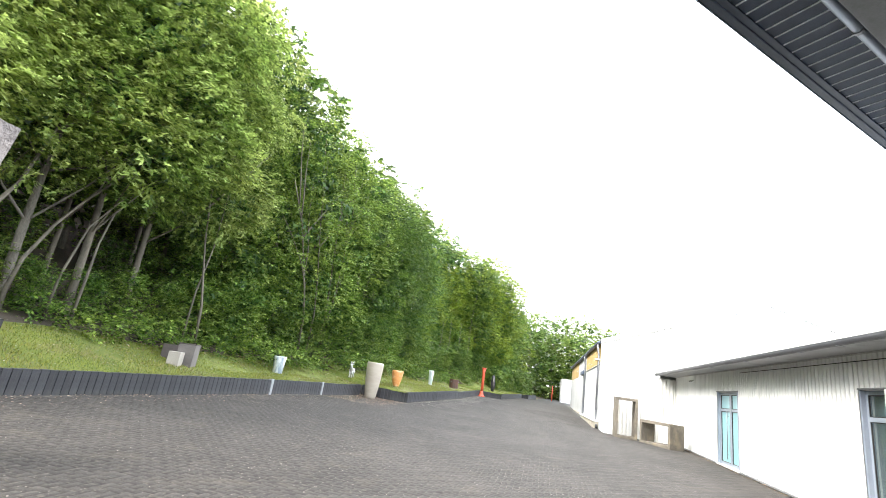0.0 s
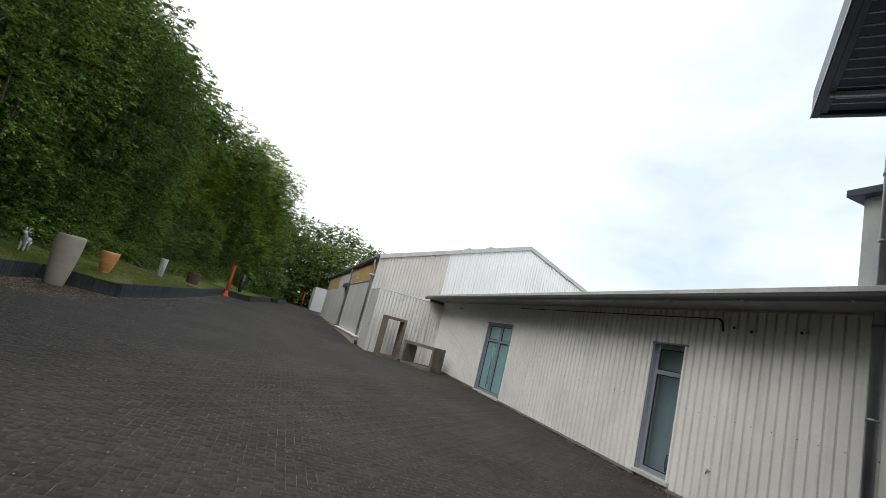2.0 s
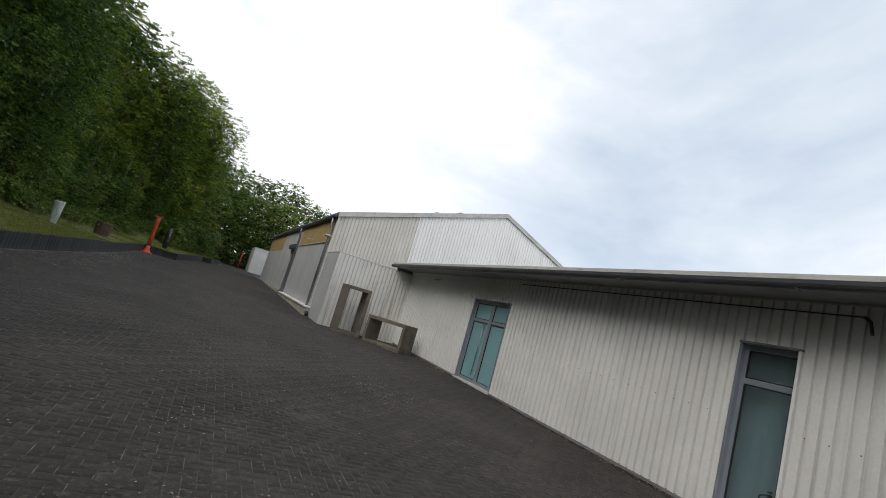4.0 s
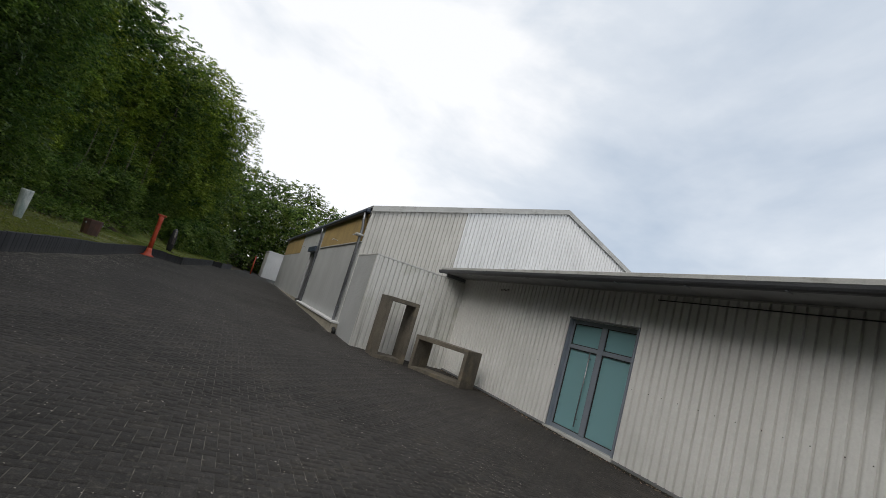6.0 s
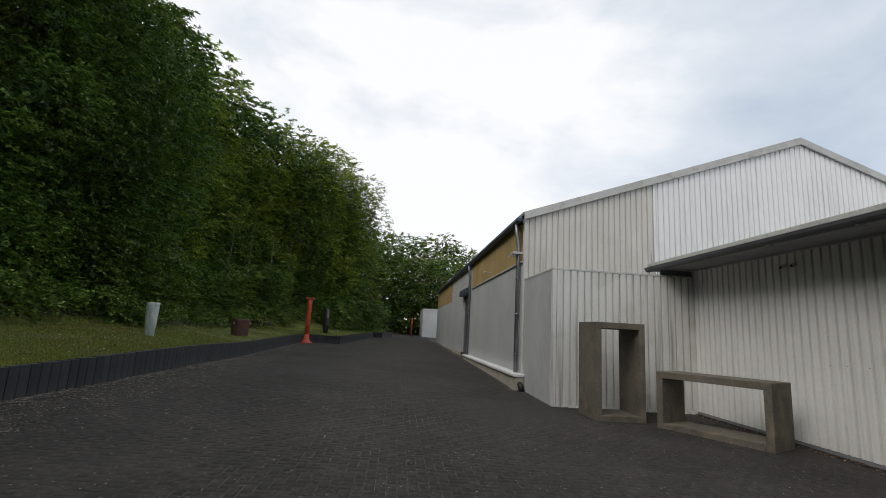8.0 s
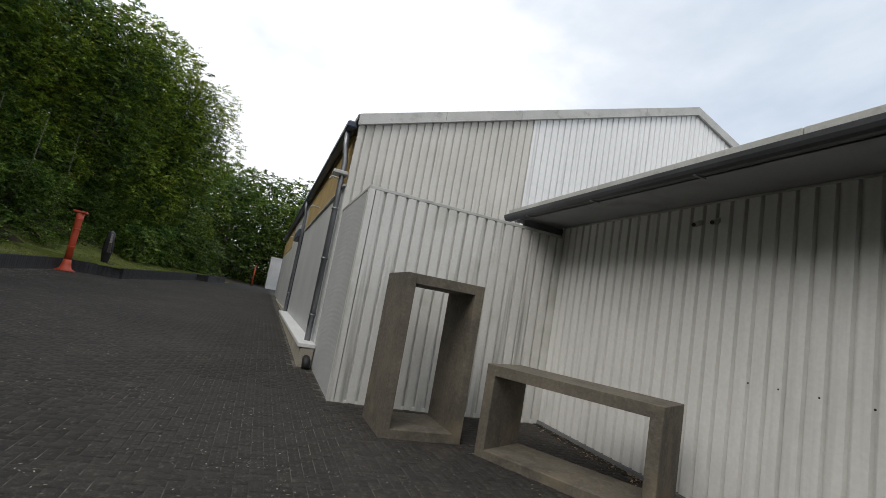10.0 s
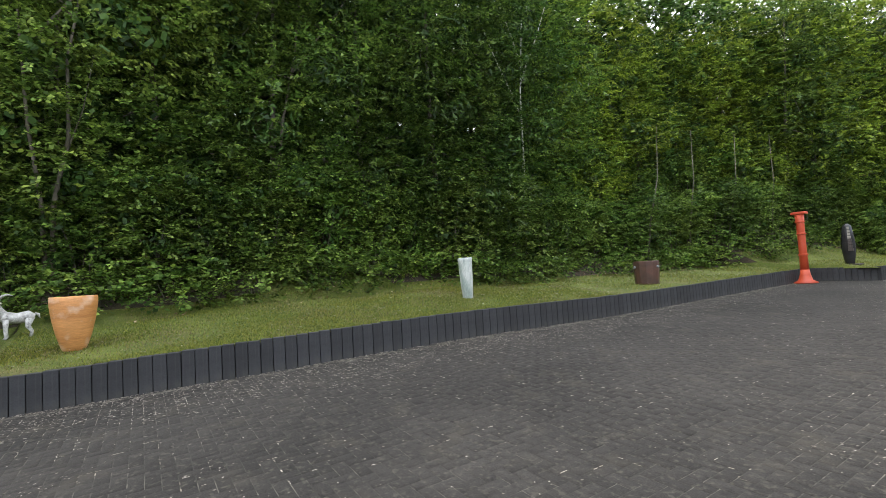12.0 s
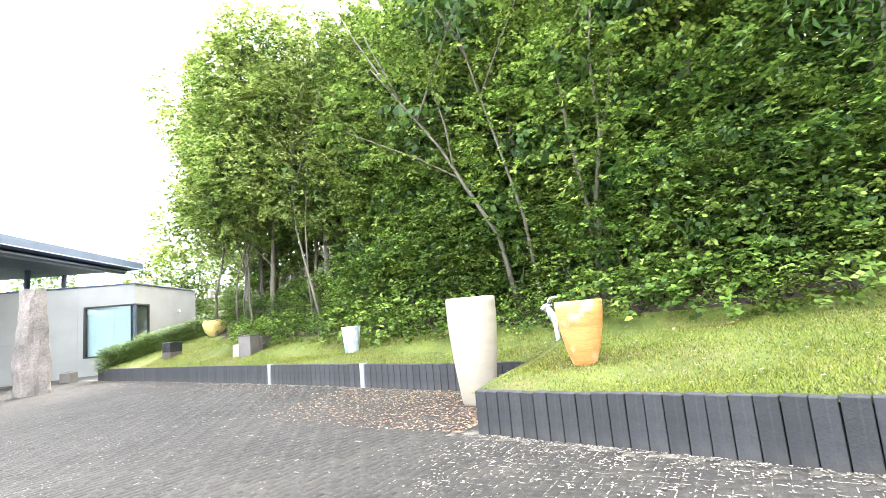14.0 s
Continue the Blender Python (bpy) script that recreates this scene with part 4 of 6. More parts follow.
# Pale strips paint in the sky light that comes through between boards.
strip = Build().box(0.192, 0.209, 0.18, 0.80, 6.246, 6.272).mesh("gap_light_strip", M_GAP)
n_b = int(CL / 0.205) - 1
for i in range(min(n_b, 80)):
    part("soffit_board", board, None, gb, at=pose(0.12 + i * 0.205, 0, 0))
    part("gap_light_strip", strip, None, gb, at=pose(0.12 + i * 0.205, 0, -0.003))
part("soffit_far", Build().box(0.12 + 80 * 0.205, CL - 0.1, 0.18, 0.80, 6.25, 6.275), M_SLATS, gb)
part("crossbar", Build().box(0.60, 0.65, 0.12, 0.84, 6.17, 6.24, 0.004), M_GAP, gb, "pale crossbar under the canopy")
part("crossbar", Build().box(0.50, 0.515, 0.20, 0.80, 6.21, 6.24, 0.003), M_GAP, gb)
part("edge_lip", Build().box(0.0, CL, -0.012, -0.0005, 6.19, 6.24, 0.003), M_FRAME, gb, "paler lower lip of the fascia")
part("gutter_pipe", Build().tube([(0.75, 0.86, 6.12), (10, 0.86, 6.12), (CL - 0.3, 0.86, 6.12)], 0.055, 12), M_FRAME, gb, "zinc pipe under the roof", smooth=True)
for i in range(20):
    part("pipe_collar", Build().tube([(1.1 + 0.9 * i, 0.86, 6.12), (1.15 + 0.9 * i, 0.86, 6.12)], 0.068, 12), M_ZINC, gb)
part("beam", Build().box(0.3, CL - 0.3, 0.96, 1.26, 5.98, 6.24, 0.01), M_FASCIA, gb, "grey steel edge beam")
part("beam_flange", Build().box(0.3, CL - 0.3, 1.32, 1.50, 6.02, 6.10, 0.006), M_FASCIA, gb)
part("inner_soffit", Build().box(0.12, CL - 0.1, 1.52, 12, 6.20, 6.24), M_SLATS, gb, "dark boarded soffit")
# The same painted light lines under the inner soffit.
for i in range(70):
    part("gap_light_strip", Build().box(0, 0.014, 1.6, 4.3, 6.190, 6.199), M_GAP, gb, at=pose(0.3 + 0.205 * i, 0, 0))
for i in range(9):
    part("post", Build().box(3.0 + 3.05 * i - 0.11, 3.0 + 3.05 * i + 0.11, 4.5, 4.72, -0.3, 6.2, 0.01), M_DARK, gb, "dark steel post")
for i in range(8):
    x0, x1 = 3.0 + 3.05 * i + 0.11, 3.0 + 3.05 * (i + 1) - 0.11
    part("glazing_rail", Build().box(x0, x1, 4.56, 4.66, 4.0, 4.14, 0.006), M_DARK, gb)
    part("glazing_rail", Build().box(x0, x1, 4.56, 4.66, 0.0, 0.3, 0.006), M_DARK, gb)
    for z0, z1 in ((0.3, 4.0), (4.14, 6.2)):
        p = part("pane", Build().box(x0, x1, 4.60, 4.615, z0, z1), M_GLASS, gb, "clear glass pane")
# Inner walls and floor added for a dark interior behind the panes.
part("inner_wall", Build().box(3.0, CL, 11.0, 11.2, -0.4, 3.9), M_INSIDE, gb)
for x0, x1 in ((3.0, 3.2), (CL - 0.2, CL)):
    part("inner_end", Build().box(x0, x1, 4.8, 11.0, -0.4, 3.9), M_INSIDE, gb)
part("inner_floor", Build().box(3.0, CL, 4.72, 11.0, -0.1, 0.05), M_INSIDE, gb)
downpipe([(5.28, 8.28, 6.10), (5.45, 8.40, 5.98), (5.58, 8.60, 5.78), (5.60, 8.62, 5.6), (5.60, 8.62, zg(5.6, 8.62))], 0.062, [(5.6, 8.62, z) for z in (0.9, 2.0, 3.2, 4.4, 5.4)], "tall grey zinc downpipe from the canopy to the ground")

# the grey cube beside it
CC = Vector((-12.15, -0.35, 0))
cube = thing("grey_cube_building", "small grey rendered cube building with a corner window", "building", (CC.x, CC.y, 0), math.degrees(math.atan2(-0.754, 0.657)))
# local x: along the front face away from the corner; local y: from the front into the building is negative
wz0, wz1, wl = 1.0, 3.42, 2.3
for x0, z0, z1 in ((0.3, -0.6, wz0), (0.3, wz1, 4.36), (wl, wz0 + 0.001, wz1 - 0.001)):
    part("front_wall", Build().box(x0, 9.0, -0.3, 0.0, z0, z1), M_CUBE, cube)
sd = Build().box(0.0, 0.3, -7.0, 0.0, -0.6, wz0).box(0.0, 0.3, -7.0, 0.0, wz1, 4.36).box(0.0, 0.3, -7.0, -1.35, wz0, wz1)
part("side_wall", sd, M_CUBE, cube)
part("back_wall", Build().box(0.3, 9.0, -7.0, -6.7, -0.6, 4.36).box(8.7, 9.0, -6.7, -0.3, -0.6, 4.36), M_CUBE, cube)
part("roof", Build().box(-0.04, 9.04, -7.04, 0.04, 4.36, 4.44, 0.01), M_DARK, cube, "dark roof edge")
for x in (2.55, 5.0):
    part("panel_joint", Build().box(x, x + 0.012, -0.004, 0.004, -0.3, 4.35), M_FASCIA, cube)
part("panel_joint", Build().box(3.6, 8.9, -0.004, 0.004, 1.9, 1.912), M_FASCIA, cube)
w3 = thing("window_2", "large corner window with a dark frame and pale blind", "window", (CC.x, CC.y, 0), math.degrees(math.atan2(-0.754, 0.657)), kind="structure")
part("frame", Build().box(wl - 0.10, wl + 0.0, -0.12, 0.02, wz0, wz1, 0.005), M_RUBBER, w3)
part("frame", Build().box(-0.02, wl - 0.1, -0.12, 0.02, wz0, wz0 + 0.07, 0.005), M_RUBBER, w3)
part("frame", Build().box(-0.02, wl - 0.1, -0.12, 0.02, wz1 - 0.08, wz1, 0.005), M_RUBBER, w3)
part("frame", Build().box(-0.02, 0.06, -0.10, 0.02, wz0 + 0.07, wz1 - 0.08, 0.005), M_DARK, w3)
part("frame", Build().box(-0.02, 0.1, -1.35, -1.25, wz0, wz1, 0.005).box(-0.02, 0.1, -1.25, -0.12, wz1 - 0.08, wz1, 0.005).box(-0.02, 0.1, -1.25, -0.12, wz0, wz0 + 0.07, 0.005), M_RUBBER, w3)
part("pane", Build().box(0.06, wl - 0.1, -0.05, -0.038, wz0 + 0.07, wz1 - 0.08), M_GLASS, w3, "clear glass pane")
part("pane", Build().box(0.03, 0.042, -1.25, -0.12, wz0 + 0.07, wz1 - 0.08), M_GLASS, w3, "clear glass pane")
for a, b in ((0.35, 1.05), (1.07, 1.85), (1.87, wl - 0.05)):
    part("blind", Build().box(a, b, -0.30, -0.28, wz0 + 0.02, wz1), M_FROST, w3, "pale blue white blind")
lampw = thing("wall_lamp", "small white wall lamp on the grey cube", "lamp", (CC.x - 0.754 * 4.6, CC.y - 0.657 * 4.6, 3.1), math.degrees(math.atan2(-0.754, 0.657)))
part("housing", Build().box(-0.09, 0.0, -0.09, 0.09, -0.06, 0.06, 0.01), M_WHITE, lampw)

# white container at the end of the yard
con = thing("white_container", "white box container standing beside the end of the hall", "container")
zc = zg(2.5, 68)
part("body", sheet(ribbed(1.75, 5.2, 0, 0, 0.3, 0.02, 0.22), zc, zc + 2.95, lambda u, o, z: (u, 67.5 - o, z)), M_WHITE, con)
part("walls", Build().box(1.75, 5.2, 67.505, 73.5, zc - 0.1, zc + 2.95, 0.01), M_WHITE, con)
part("top_rail", Build().box(1.70, 5.25, 67.42, 73.55, zc + 2.95, zc + 3.05, 0.01), M_WHITE, con)
rp = thing("marker_post", "small red marker post at the end of the drive", "post", (0.55, 66.0, zg(0.55, 66)))
part("pole", Build().tube([(0, 0, -0.02), (0, 0, 1.9)], 0.06, 10), M_RED, rp, smooth=True)
part("cap", Build().tube([(0, 0, 1.9), (0, 0, 1.98)], 0.075, 10), M_RED, rp)
# ---- concrete frames ----
T = 0.115
por = thing("concrete_portal", "tall weathered concrete frame standing before the annex", "sculpture", (2.78, 25.32, zg(3.27, 25.7) - 0.005))
PW, PD, PH = 0.98, 0.84, 1.835
part("jamb", Build().box(0, T, 0, PD, 0, PH, 0.005), M_CONC, por)
part("jamb", Build().box(PW - T, PW, 0, PD, 0, PH, 0.005), M_CONC, por)
part("lintel", Build().box(T - 0.004, PW - T + 0.004, 0.0005, PD - 0.0005, PH - T, PH - 0.0005, 0.003), M_CONC, por)
part("base_slab", Build().box(T - 0.004, PW - T + 0.004, 0.002, PD - 0.002, 0.0, T, 0.008), M_CONC, por)
ben = thing("concrete_bench_frame", "long low weathered concrete frame standing beside the portal", "sculpture", (3.80, 25.03, zg(4.5, 24.4) - 0.01), math.degrees(math.atan2(-1.61, 0.90)))
BL, BD, BH = 1.85, 0.74, 1.015
part("end_wall", Build().box(0, T, 0, BD, 0, BH, 0.005), M_CONC, ben)
part("end_wall", Build().box(BL - T, BL, 0, BD, 0, BH, 0.005), M_CONC, ben)
part("top_slab", Build().box(T - 0.004, BL - T + 0.004, 0.0005, BD - 0.0005, BH - T, BH - 0.0005, 0.003), M_CONC, ben)
part("bottom_slab", Build().box(T - 0.004, BL - T + 0.004, 0.002, BD - 0.002, 0, T, 0.008), M_CONC, ben)


# ---- pots and sculptures on the beds ----
def pot(name, label, x, y, z, prof, m_, soil_r, soil_z, squash=1.0, rz=0.0, tilt=0.0):
    p = thing(name, label, "plant pot", (x, y, z), rz)
    part("body", Build().lathe(prof, 48, squash, m=pose(0, 0, 0, tilt, 0, 0)), m_, p, smooth=True)
    return p


zb = zg(-7.95, 21.1)
bp = pot("tall_pot", "tall cream stoneware pot with a wide rim standing by the kerb", -7.98, 21.13, zb,
         [(0.20, 0.0), (0.225, 0.0), (0.24, 0.03), (0.29, 0.4), (0.335, 0.8), (0.36, 1.15), (0.368, 1.45), (0.365, 1.51), (0.35, 1.525), (0.33, 1.51), (0.325, 1.40), (0.28, 1.38)], M_CREAM, 0.3, 1.4)
part("soil", Build().lathe([(0.32, 1.36), (0.32, 1.385), (0.1, 1.40)], 24), M_SOIL, bp)
zo = bank_z(-7.45, 22.92)
op = pot("orange_pot", "orange ribbed terracotta pot standing open on the lawn", -7.45, 22.92, zo - 0.03,
         [(0.09, 0.0), (0.115, 0.0), (0.135, 0.03), (0.195, 0.22), (0.242, 0.44), (0.266, 0.62), (0.272, 0.74), (0.262, 0.755), (0.247, 0.74), (0.24, 0.66), (0.19, 0.65)], M_ORANGE_POT, 0.25, 0.6)
part("soil", Build().lathe([(0.24, 0.64), (0.24, 0.66), (0.1, 0.67)], 24), M_SOIL, op)
zw = bank_z(-7.35, 29.52)
pot("white_pillar_pot", "slim white glazed ceramic pillar pot on the lawn", -7.35, 29.52, zw - 0.02,
    [(0.10, 0.0), (0.11, 0.02), (0.135, 0.4), (0.152, 0.82), (0.155, 0.87), (0.14, 0.88), (0.12, 0.86), (0.1, 0.8)], M_WHITE_GLAZE, 0.1, 0.8, tilt=2.0)
zr = bank_z(-6.95, 35.3)
rd = thing("rust_brown_planter", "rust-brown square-sided ceramic planter on the lawn", "plant pot", (-6.95, 35.3, zr - 0.02))
part("body", Build().lathe([(0.29, 0.0), (0.31, 0.02), (0.335, 0.37), (0.345, 0.62), (0.33, 0.64), (0.30, 0.62), (0.29, 0.54), (0.2, 0.53)], 12, 0.9), M_RUST, rd)
for a in (0, 2.1, 4.2):
    part("knob", Build().tube([(0.32 * math.cos(a), 0.29 * math.sin(a), 0.48), (0.37 * math.cos(a), 0.33 * math.sin(a), 0.48)], 0.035, 8), M_JOINT, rd)
zv = bank_z(-9.96, 16.55)
pot("streaked_vase", "short white vase with blue-grey streaks on the lawn", -9.96, 16.55, zv - 0.02,
    [(0.15, 0.0), (0.165, 0.02), (0.185, 0.25), (0.205, 0.45), (0.225, 0.58), (0.222, 0.62), (0.20, 0.62), (0.18, 0.55), (0.16, 0.5)], M_STREAK_GLAZE, 0.2, 0.5)
zu = bank_z(-12.0, 6.95)
ur = pot("ochre_urn", "ochre-yellow glazed urn on the bank by the hedge", -12.0, 6.95, zu - 0.03,
         [(0.16, 0.0), (0.2, 0.02), (0.34, 0.2), (0.42, 0.42), (0.43, 0.52), (0.39, 0.60), (0.41, 0.64), (0.37, 0.63), (0.35, 0.55), (0.3, 0.5)], M_URN, 0.3, 0.5)
zbx = bank_z(-10.15, 12.2)
sc = thing("stacked_block_sculpture", "dark brown stone blocks round one pale block on the lawn", "sculpture", (-10.15, 12.1, zbx - 0.06), 22)
part("tall_block", Build().box(-0.20, 0.30, -0.18, 0.26, 0, 0.66, 0.008), M_BLOCK_G, sc, "grey-brown sawn stone block")
part("cap", Build().box(-0.204, 0.304, -0.184, 0.264, 0.662, 0.70, 0.006), M_BLOCK, sc, "dark rough top")
part("dark_block", Build().box(-0.68, -0.24, -0.06, 0.34, 0, 0.60, 0.008), M_BLOCK, sc, "dark brown stone block")
part("pale_block", Build().box(-0.28, 0.06, -0.58, -0.22, 0, 0.42, 0.010), M_BLOCK_L, sc, "pale beige sandstone block")
sc.matrix_basis = sc.matrix_basis @ Matrix.Scale(0.88, 4)
zbb = bank_z(-10.3, 7.2)
bb = thing("black_cube_sculpture", "black polished stone cube on a grey block on the lawn", "sculpture", (-10.3, 7.2, zbb - 0.05), 8)
part("base_block", Build().box(-0.22, 0.22, -0.22, 0.22, 0, 0.22, 0.01), M_BLOCK, bb, "grey granite base")
part("black_block", Build().box(-0.225, 0.225, -0.225, 0.225, 0.22, 0.56, 0.01), M_BLACK, bb, "polished black stone")
# upright quarry stone
st = Build()
rg = random.Random(3)
rows_ = 22
ring = 18
for j in range(rows_):
    t = j / (rows_ - 1)
    wx, wy = 0.42 - 0.08 * t + 0.05 * math.sin(5 * t), 0.36 - 0.06 * t
    for k in range(ring):
        a = 2 * math.pi * k / ring
        q = (abs(math.cos(a)) ** 6 + abs(math.sin(a)) ** 6) ** (-1 / 6)
        r = q * (1 + 0.16 * (noise.noise((3 * math.cos(a), 3 * math.sin(a), 5 * t)) ) + 0.07 * noise.noise((9 * math.cos(a), 9 * math.sin(a), 14 * t)))
        st.v.append((wx * r * math.cos(a) + 0.06 * t, wy * r * math.sin(a), -0.1 + 3.62 * t + (0.10 * noise.noise((a, 3, 1)) if j == rows_ - 1 else 0)))
for j in range(rows_ - 1):
    for k in range(ring):
        st.f.append((j * ring + k, j * ring + (k + 1) % ring, (j + 1) * ring + (k + 1) % ring, (j + 1) * ring + k))
st.f.append(tuple((rows_ - 1) * ring + k for k in range(ring)))
solid("standing_stone", st, M_STELE, "tall rough grey-pink quarry stone standing on the paving", "standing stone", at=pose(-7.2, 4.3, zg(-7.2, 4.3), 0, 0, 5))
# Solid small block; a flat black plate on top paints in a hollow's shade.
stz = thing("small_stone_block", "small grey stone block on the paving near the cube", "trough", (-9.3, 0.6, zg(-9.3, 0.6)), 40)
part("body", Build().box(-0.26, 0.26, -0.2, 0.2, 0, 0.42, 0.02), M_BLOCK_G, stz)
part("hollow_shade_plate", Build().box(-0.20, 0.20, -0.14, 0.14, 0.421, 0.425), M_BLACK, stz, "flat black plate painted as a shaded hollow")

# orange-red post and the dark sculpture
po = thing("red_post", "tall orange-red steel post with flared foot and ringed shaft", "sculpture", (-5.72, 42.2, zg(-5.72, 42.2)))
part("foot", Build().lathe([(0.33, 0.0), (0.34, 0.03), (0.20, 0.10), (0.15, 0.28), (0.125, 0.45)], 24), M_RED, po, smooth=True)
part("shaft", Build().lathe([(0.125, 0.44), (0.11, 1.2), (0.115, 2.0), (0.135, 2.30)], 24), M_RED, po, smooth=True)
for z in (0.95, 1.65, 2.05):
    part("ring", Build().lathe([(0.115, z - 0.03), (0.14, z - 0.02), (0.14, z + 0.02), (0.115, z + 0.03)], 24), M_RED, po)
part("top_plate", Build().box(-0.20, 0.20, -0.15, 0.15, 2.30, 2.38, 0.012), M_RED, po)
zs = bank_z(-5.03, 44.0)
bs = thing("black_spindle_sculpture", "slim black stone sculpture with stepped pale flank on the far bed", "sculpture", (-5.03, 44.0, zs - 0.05))
part("body", Build().lathe([(0.12, 0.0), (0.16, 0.25), (0.20, 0.6), (0.185, 0.95), (0.13, 1.35), (0.05, 1.44)], 20, 0.6), M_BLACK, bs, smooth=True)
for i in range(8):
    part("step", Build().box(0.03 + 0.012 * i * 0, 0.16 - 0.011 * i, -0.16 + 0.009 * i, -0.06, 0.5 + 0.105 * i, 0.59 + 0.105 * i, 0.006), M_BLOCK_L if i > 3 else M_BLOCK, bs, "pale stone step")
part("footing", Build().box(-0.3, 0.3, -0.25, 0.25, -0.05, 0.06, 0.01), M_BLOCK, bs)


# goat statue: one plain mesh
g = Build()
g.tube([(0.0, -0.26, 0.41), (0.0, -0.2, 0.42), (0, -0.02, 0.39), (0, 0.16, 0.41), (0, 0.25, 0.40)], [0.06, 0.115, 0.105, 0.118, 0.05], 14)
g.tube([(0.0, -0.20, 0.44), (0, -0.27, 0.56), (0, -0.31, 0.66)], [0.095, 0.07, 0.055], 12)
g.tube([(0, -0.27, 0.69), (0, -0.34, 0.685), (0, -0.42, 0.645), (0, -0.45, 0.63)], [0.045, 0.062, 0.042, 0.026], 12)
for s in (-1, 1):
    g.tube([(s * 0.03, -0.29, 0.73), (s * 0.05, -0.25, 0.82), (s * 0.07, -0.16, 0.86), (s * 0.09, -0.08, 0.84)], [0.03, 0.027, 0.019, 0.006], 8)
    g.tube([(s * 0.05, -0.29, 0.71), (s * 0.11, -0.26, 0.70), (s * 0.14, -0.24, 0.68)], [0.022, 0.026, 0.006], 8)
    g.tube([(s * 0.065, -0.17, 0.38), (s * 0.065, -0.18, 0.2), (s * 0.065, -0.17, 0.04), (s * 0.065, -0.19, 0.0)], [0.055, 0.036, 0.028, 0.036], 10)
    g.tube([(s * 0.07, 0.17, 0.38), (s * 0.07, 0.14, 0.22), (s * 0.07, 0.20, 0.12), (s * 0.07, 0.18, 0.0)], [0.075, 0.045, 0.028, 0.034], 10)
g.tube([(0, 0.24, 0.46), (0, 0.30, 0.44), (0, 0.32, 0.36)], [0.03, 0.026, 0.01], 8)
g.tube([(0, -0.37, 0.625), (0, -0.37, 0.56)], [0.02, 0.006], 8)
solid("goat_statue", g, M_GOAT, "white speckled ceramic goat statue standing on the lawn", "statue", smooth=True, at=pose(-9.4, 22.02, bank_z(-9.4, 22.1) - 0.02, 0, 0, 8) @ Matrix.Scale(0.83, 4))


# ---- trees, shrubs, grass ----
R = np.random.RandomState(11)


def unit(a):
    return a / np.maximum(np.linalg.norm(a, axis=-1, keepdims=True), 1e-9)


def leaves_at(c, out, r, k=12, size=0.11, spread=0.36, droop=0.2, tri=False):
    """Leafy twigs: k leaves on each twig at points c that grow outward along out. Returns corners of folded leaf blades."""
    n = len(c)
    u = out + 0.5 * r.randn(n, 3)
    u[:, 2] = 0.22 * u[:, 2] - droop * r.rand(n)
    u = unit(u)
    v = unit(np.cross(u, (0, 0, 1.0)) + 0.15 * r.randn(n, 3))
    w = unit(np.cross(v, u) + 0.22 * r.randn(n, 3))
    t = np.linspace(0, 1, k)[None, :, None]
    sg = np.where(np.arange(k) % 2 == 0, 1.0, -1.0)[None, :, None]
    base = c[:, None] + u[:, None] * (t * spread) + 0.02 * r.randn(n, k, 3)
    d = unit(u[:, None] * 0.65 + v[:, None] * sg * 0.8 + w[:, None] * (0.15 * r.randn(n, k, 1)) - np.array([0, 0, 0.22]) + 0.22 * r.randn(n, k, 3))
    s = unit(np.cross(w[:, None] + 0.25 * r.randn(n, k, 3), d))
    L = size * (0.65 + 0.7 * r.rand(n, k, 1))
    W = L * 0.39
    nn = np.cross(d, s)
    mid = base + d * L * 0.45 + nn * L * 0.06
    if tri:
        q = np.stack([base + s * W * 0.9, base + d * L * 1.1, base - s * W * 0.9], axis=2)
    else:
        q = np.stack([base, mid + s * W, base + d * L, mid - s * W], axis=2)
    return q.reshape(-1, 3)


def crown_points(blobs, n, r, hollow=0.80):
    """Twig places on rough shells of ellipsoids (centre, radii)."""
    vol = np.array([b[1][0] * b[1][2] + b[1][0] * b[1][1] for b in blobs])
    pick = r.choice(len(blobs), n, p=vol / vol.sum())
    cen, rad = np.array([b[0] for b in blobs], float)[pick], np.array([b[1] for b in blobs], float)[pick]
    d = unit(r.randn(n, 3))
    f = hollow + (1.05 - hollow) * r.rand(n, 1) ** 0.7
    f *= 1 + 0.18 * np.sin(5 * d[:, :1] + 3 * d[:, 1:2] + pick[:, None]) 
    p = cen + d * rad * f
    keep = np.ones(n, bool)
    for i, (c0, r0) in enumerate(blobs):
        keep &= (np.linalg.norm((p - np.array(c0)) / np.array(r0), axis=1) > 0.70) | (pick == i)
    return p[keep], d[keep]


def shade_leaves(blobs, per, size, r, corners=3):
    """Loose large leaves added deep inside each lobe to block light and sight through the crown."""
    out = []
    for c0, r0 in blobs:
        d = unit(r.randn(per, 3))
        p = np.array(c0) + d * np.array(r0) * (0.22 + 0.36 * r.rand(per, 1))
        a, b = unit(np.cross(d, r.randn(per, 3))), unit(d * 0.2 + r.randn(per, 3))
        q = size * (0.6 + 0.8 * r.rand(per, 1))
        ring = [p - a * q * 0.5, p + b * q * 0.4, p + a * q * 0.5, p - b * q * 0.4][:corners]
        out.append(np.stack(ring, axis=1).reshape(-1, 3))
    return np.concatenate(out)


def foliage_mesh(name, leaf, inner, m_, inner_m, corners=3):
    """Outer leaves and the inner ones, whose darker material paints in shade, as one mesh."""
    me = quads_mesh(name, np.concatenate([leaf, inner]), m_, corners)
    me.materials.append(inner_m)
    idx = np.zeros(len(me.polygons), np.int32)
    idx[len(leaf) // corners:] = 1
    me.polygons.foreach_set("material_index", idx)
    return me


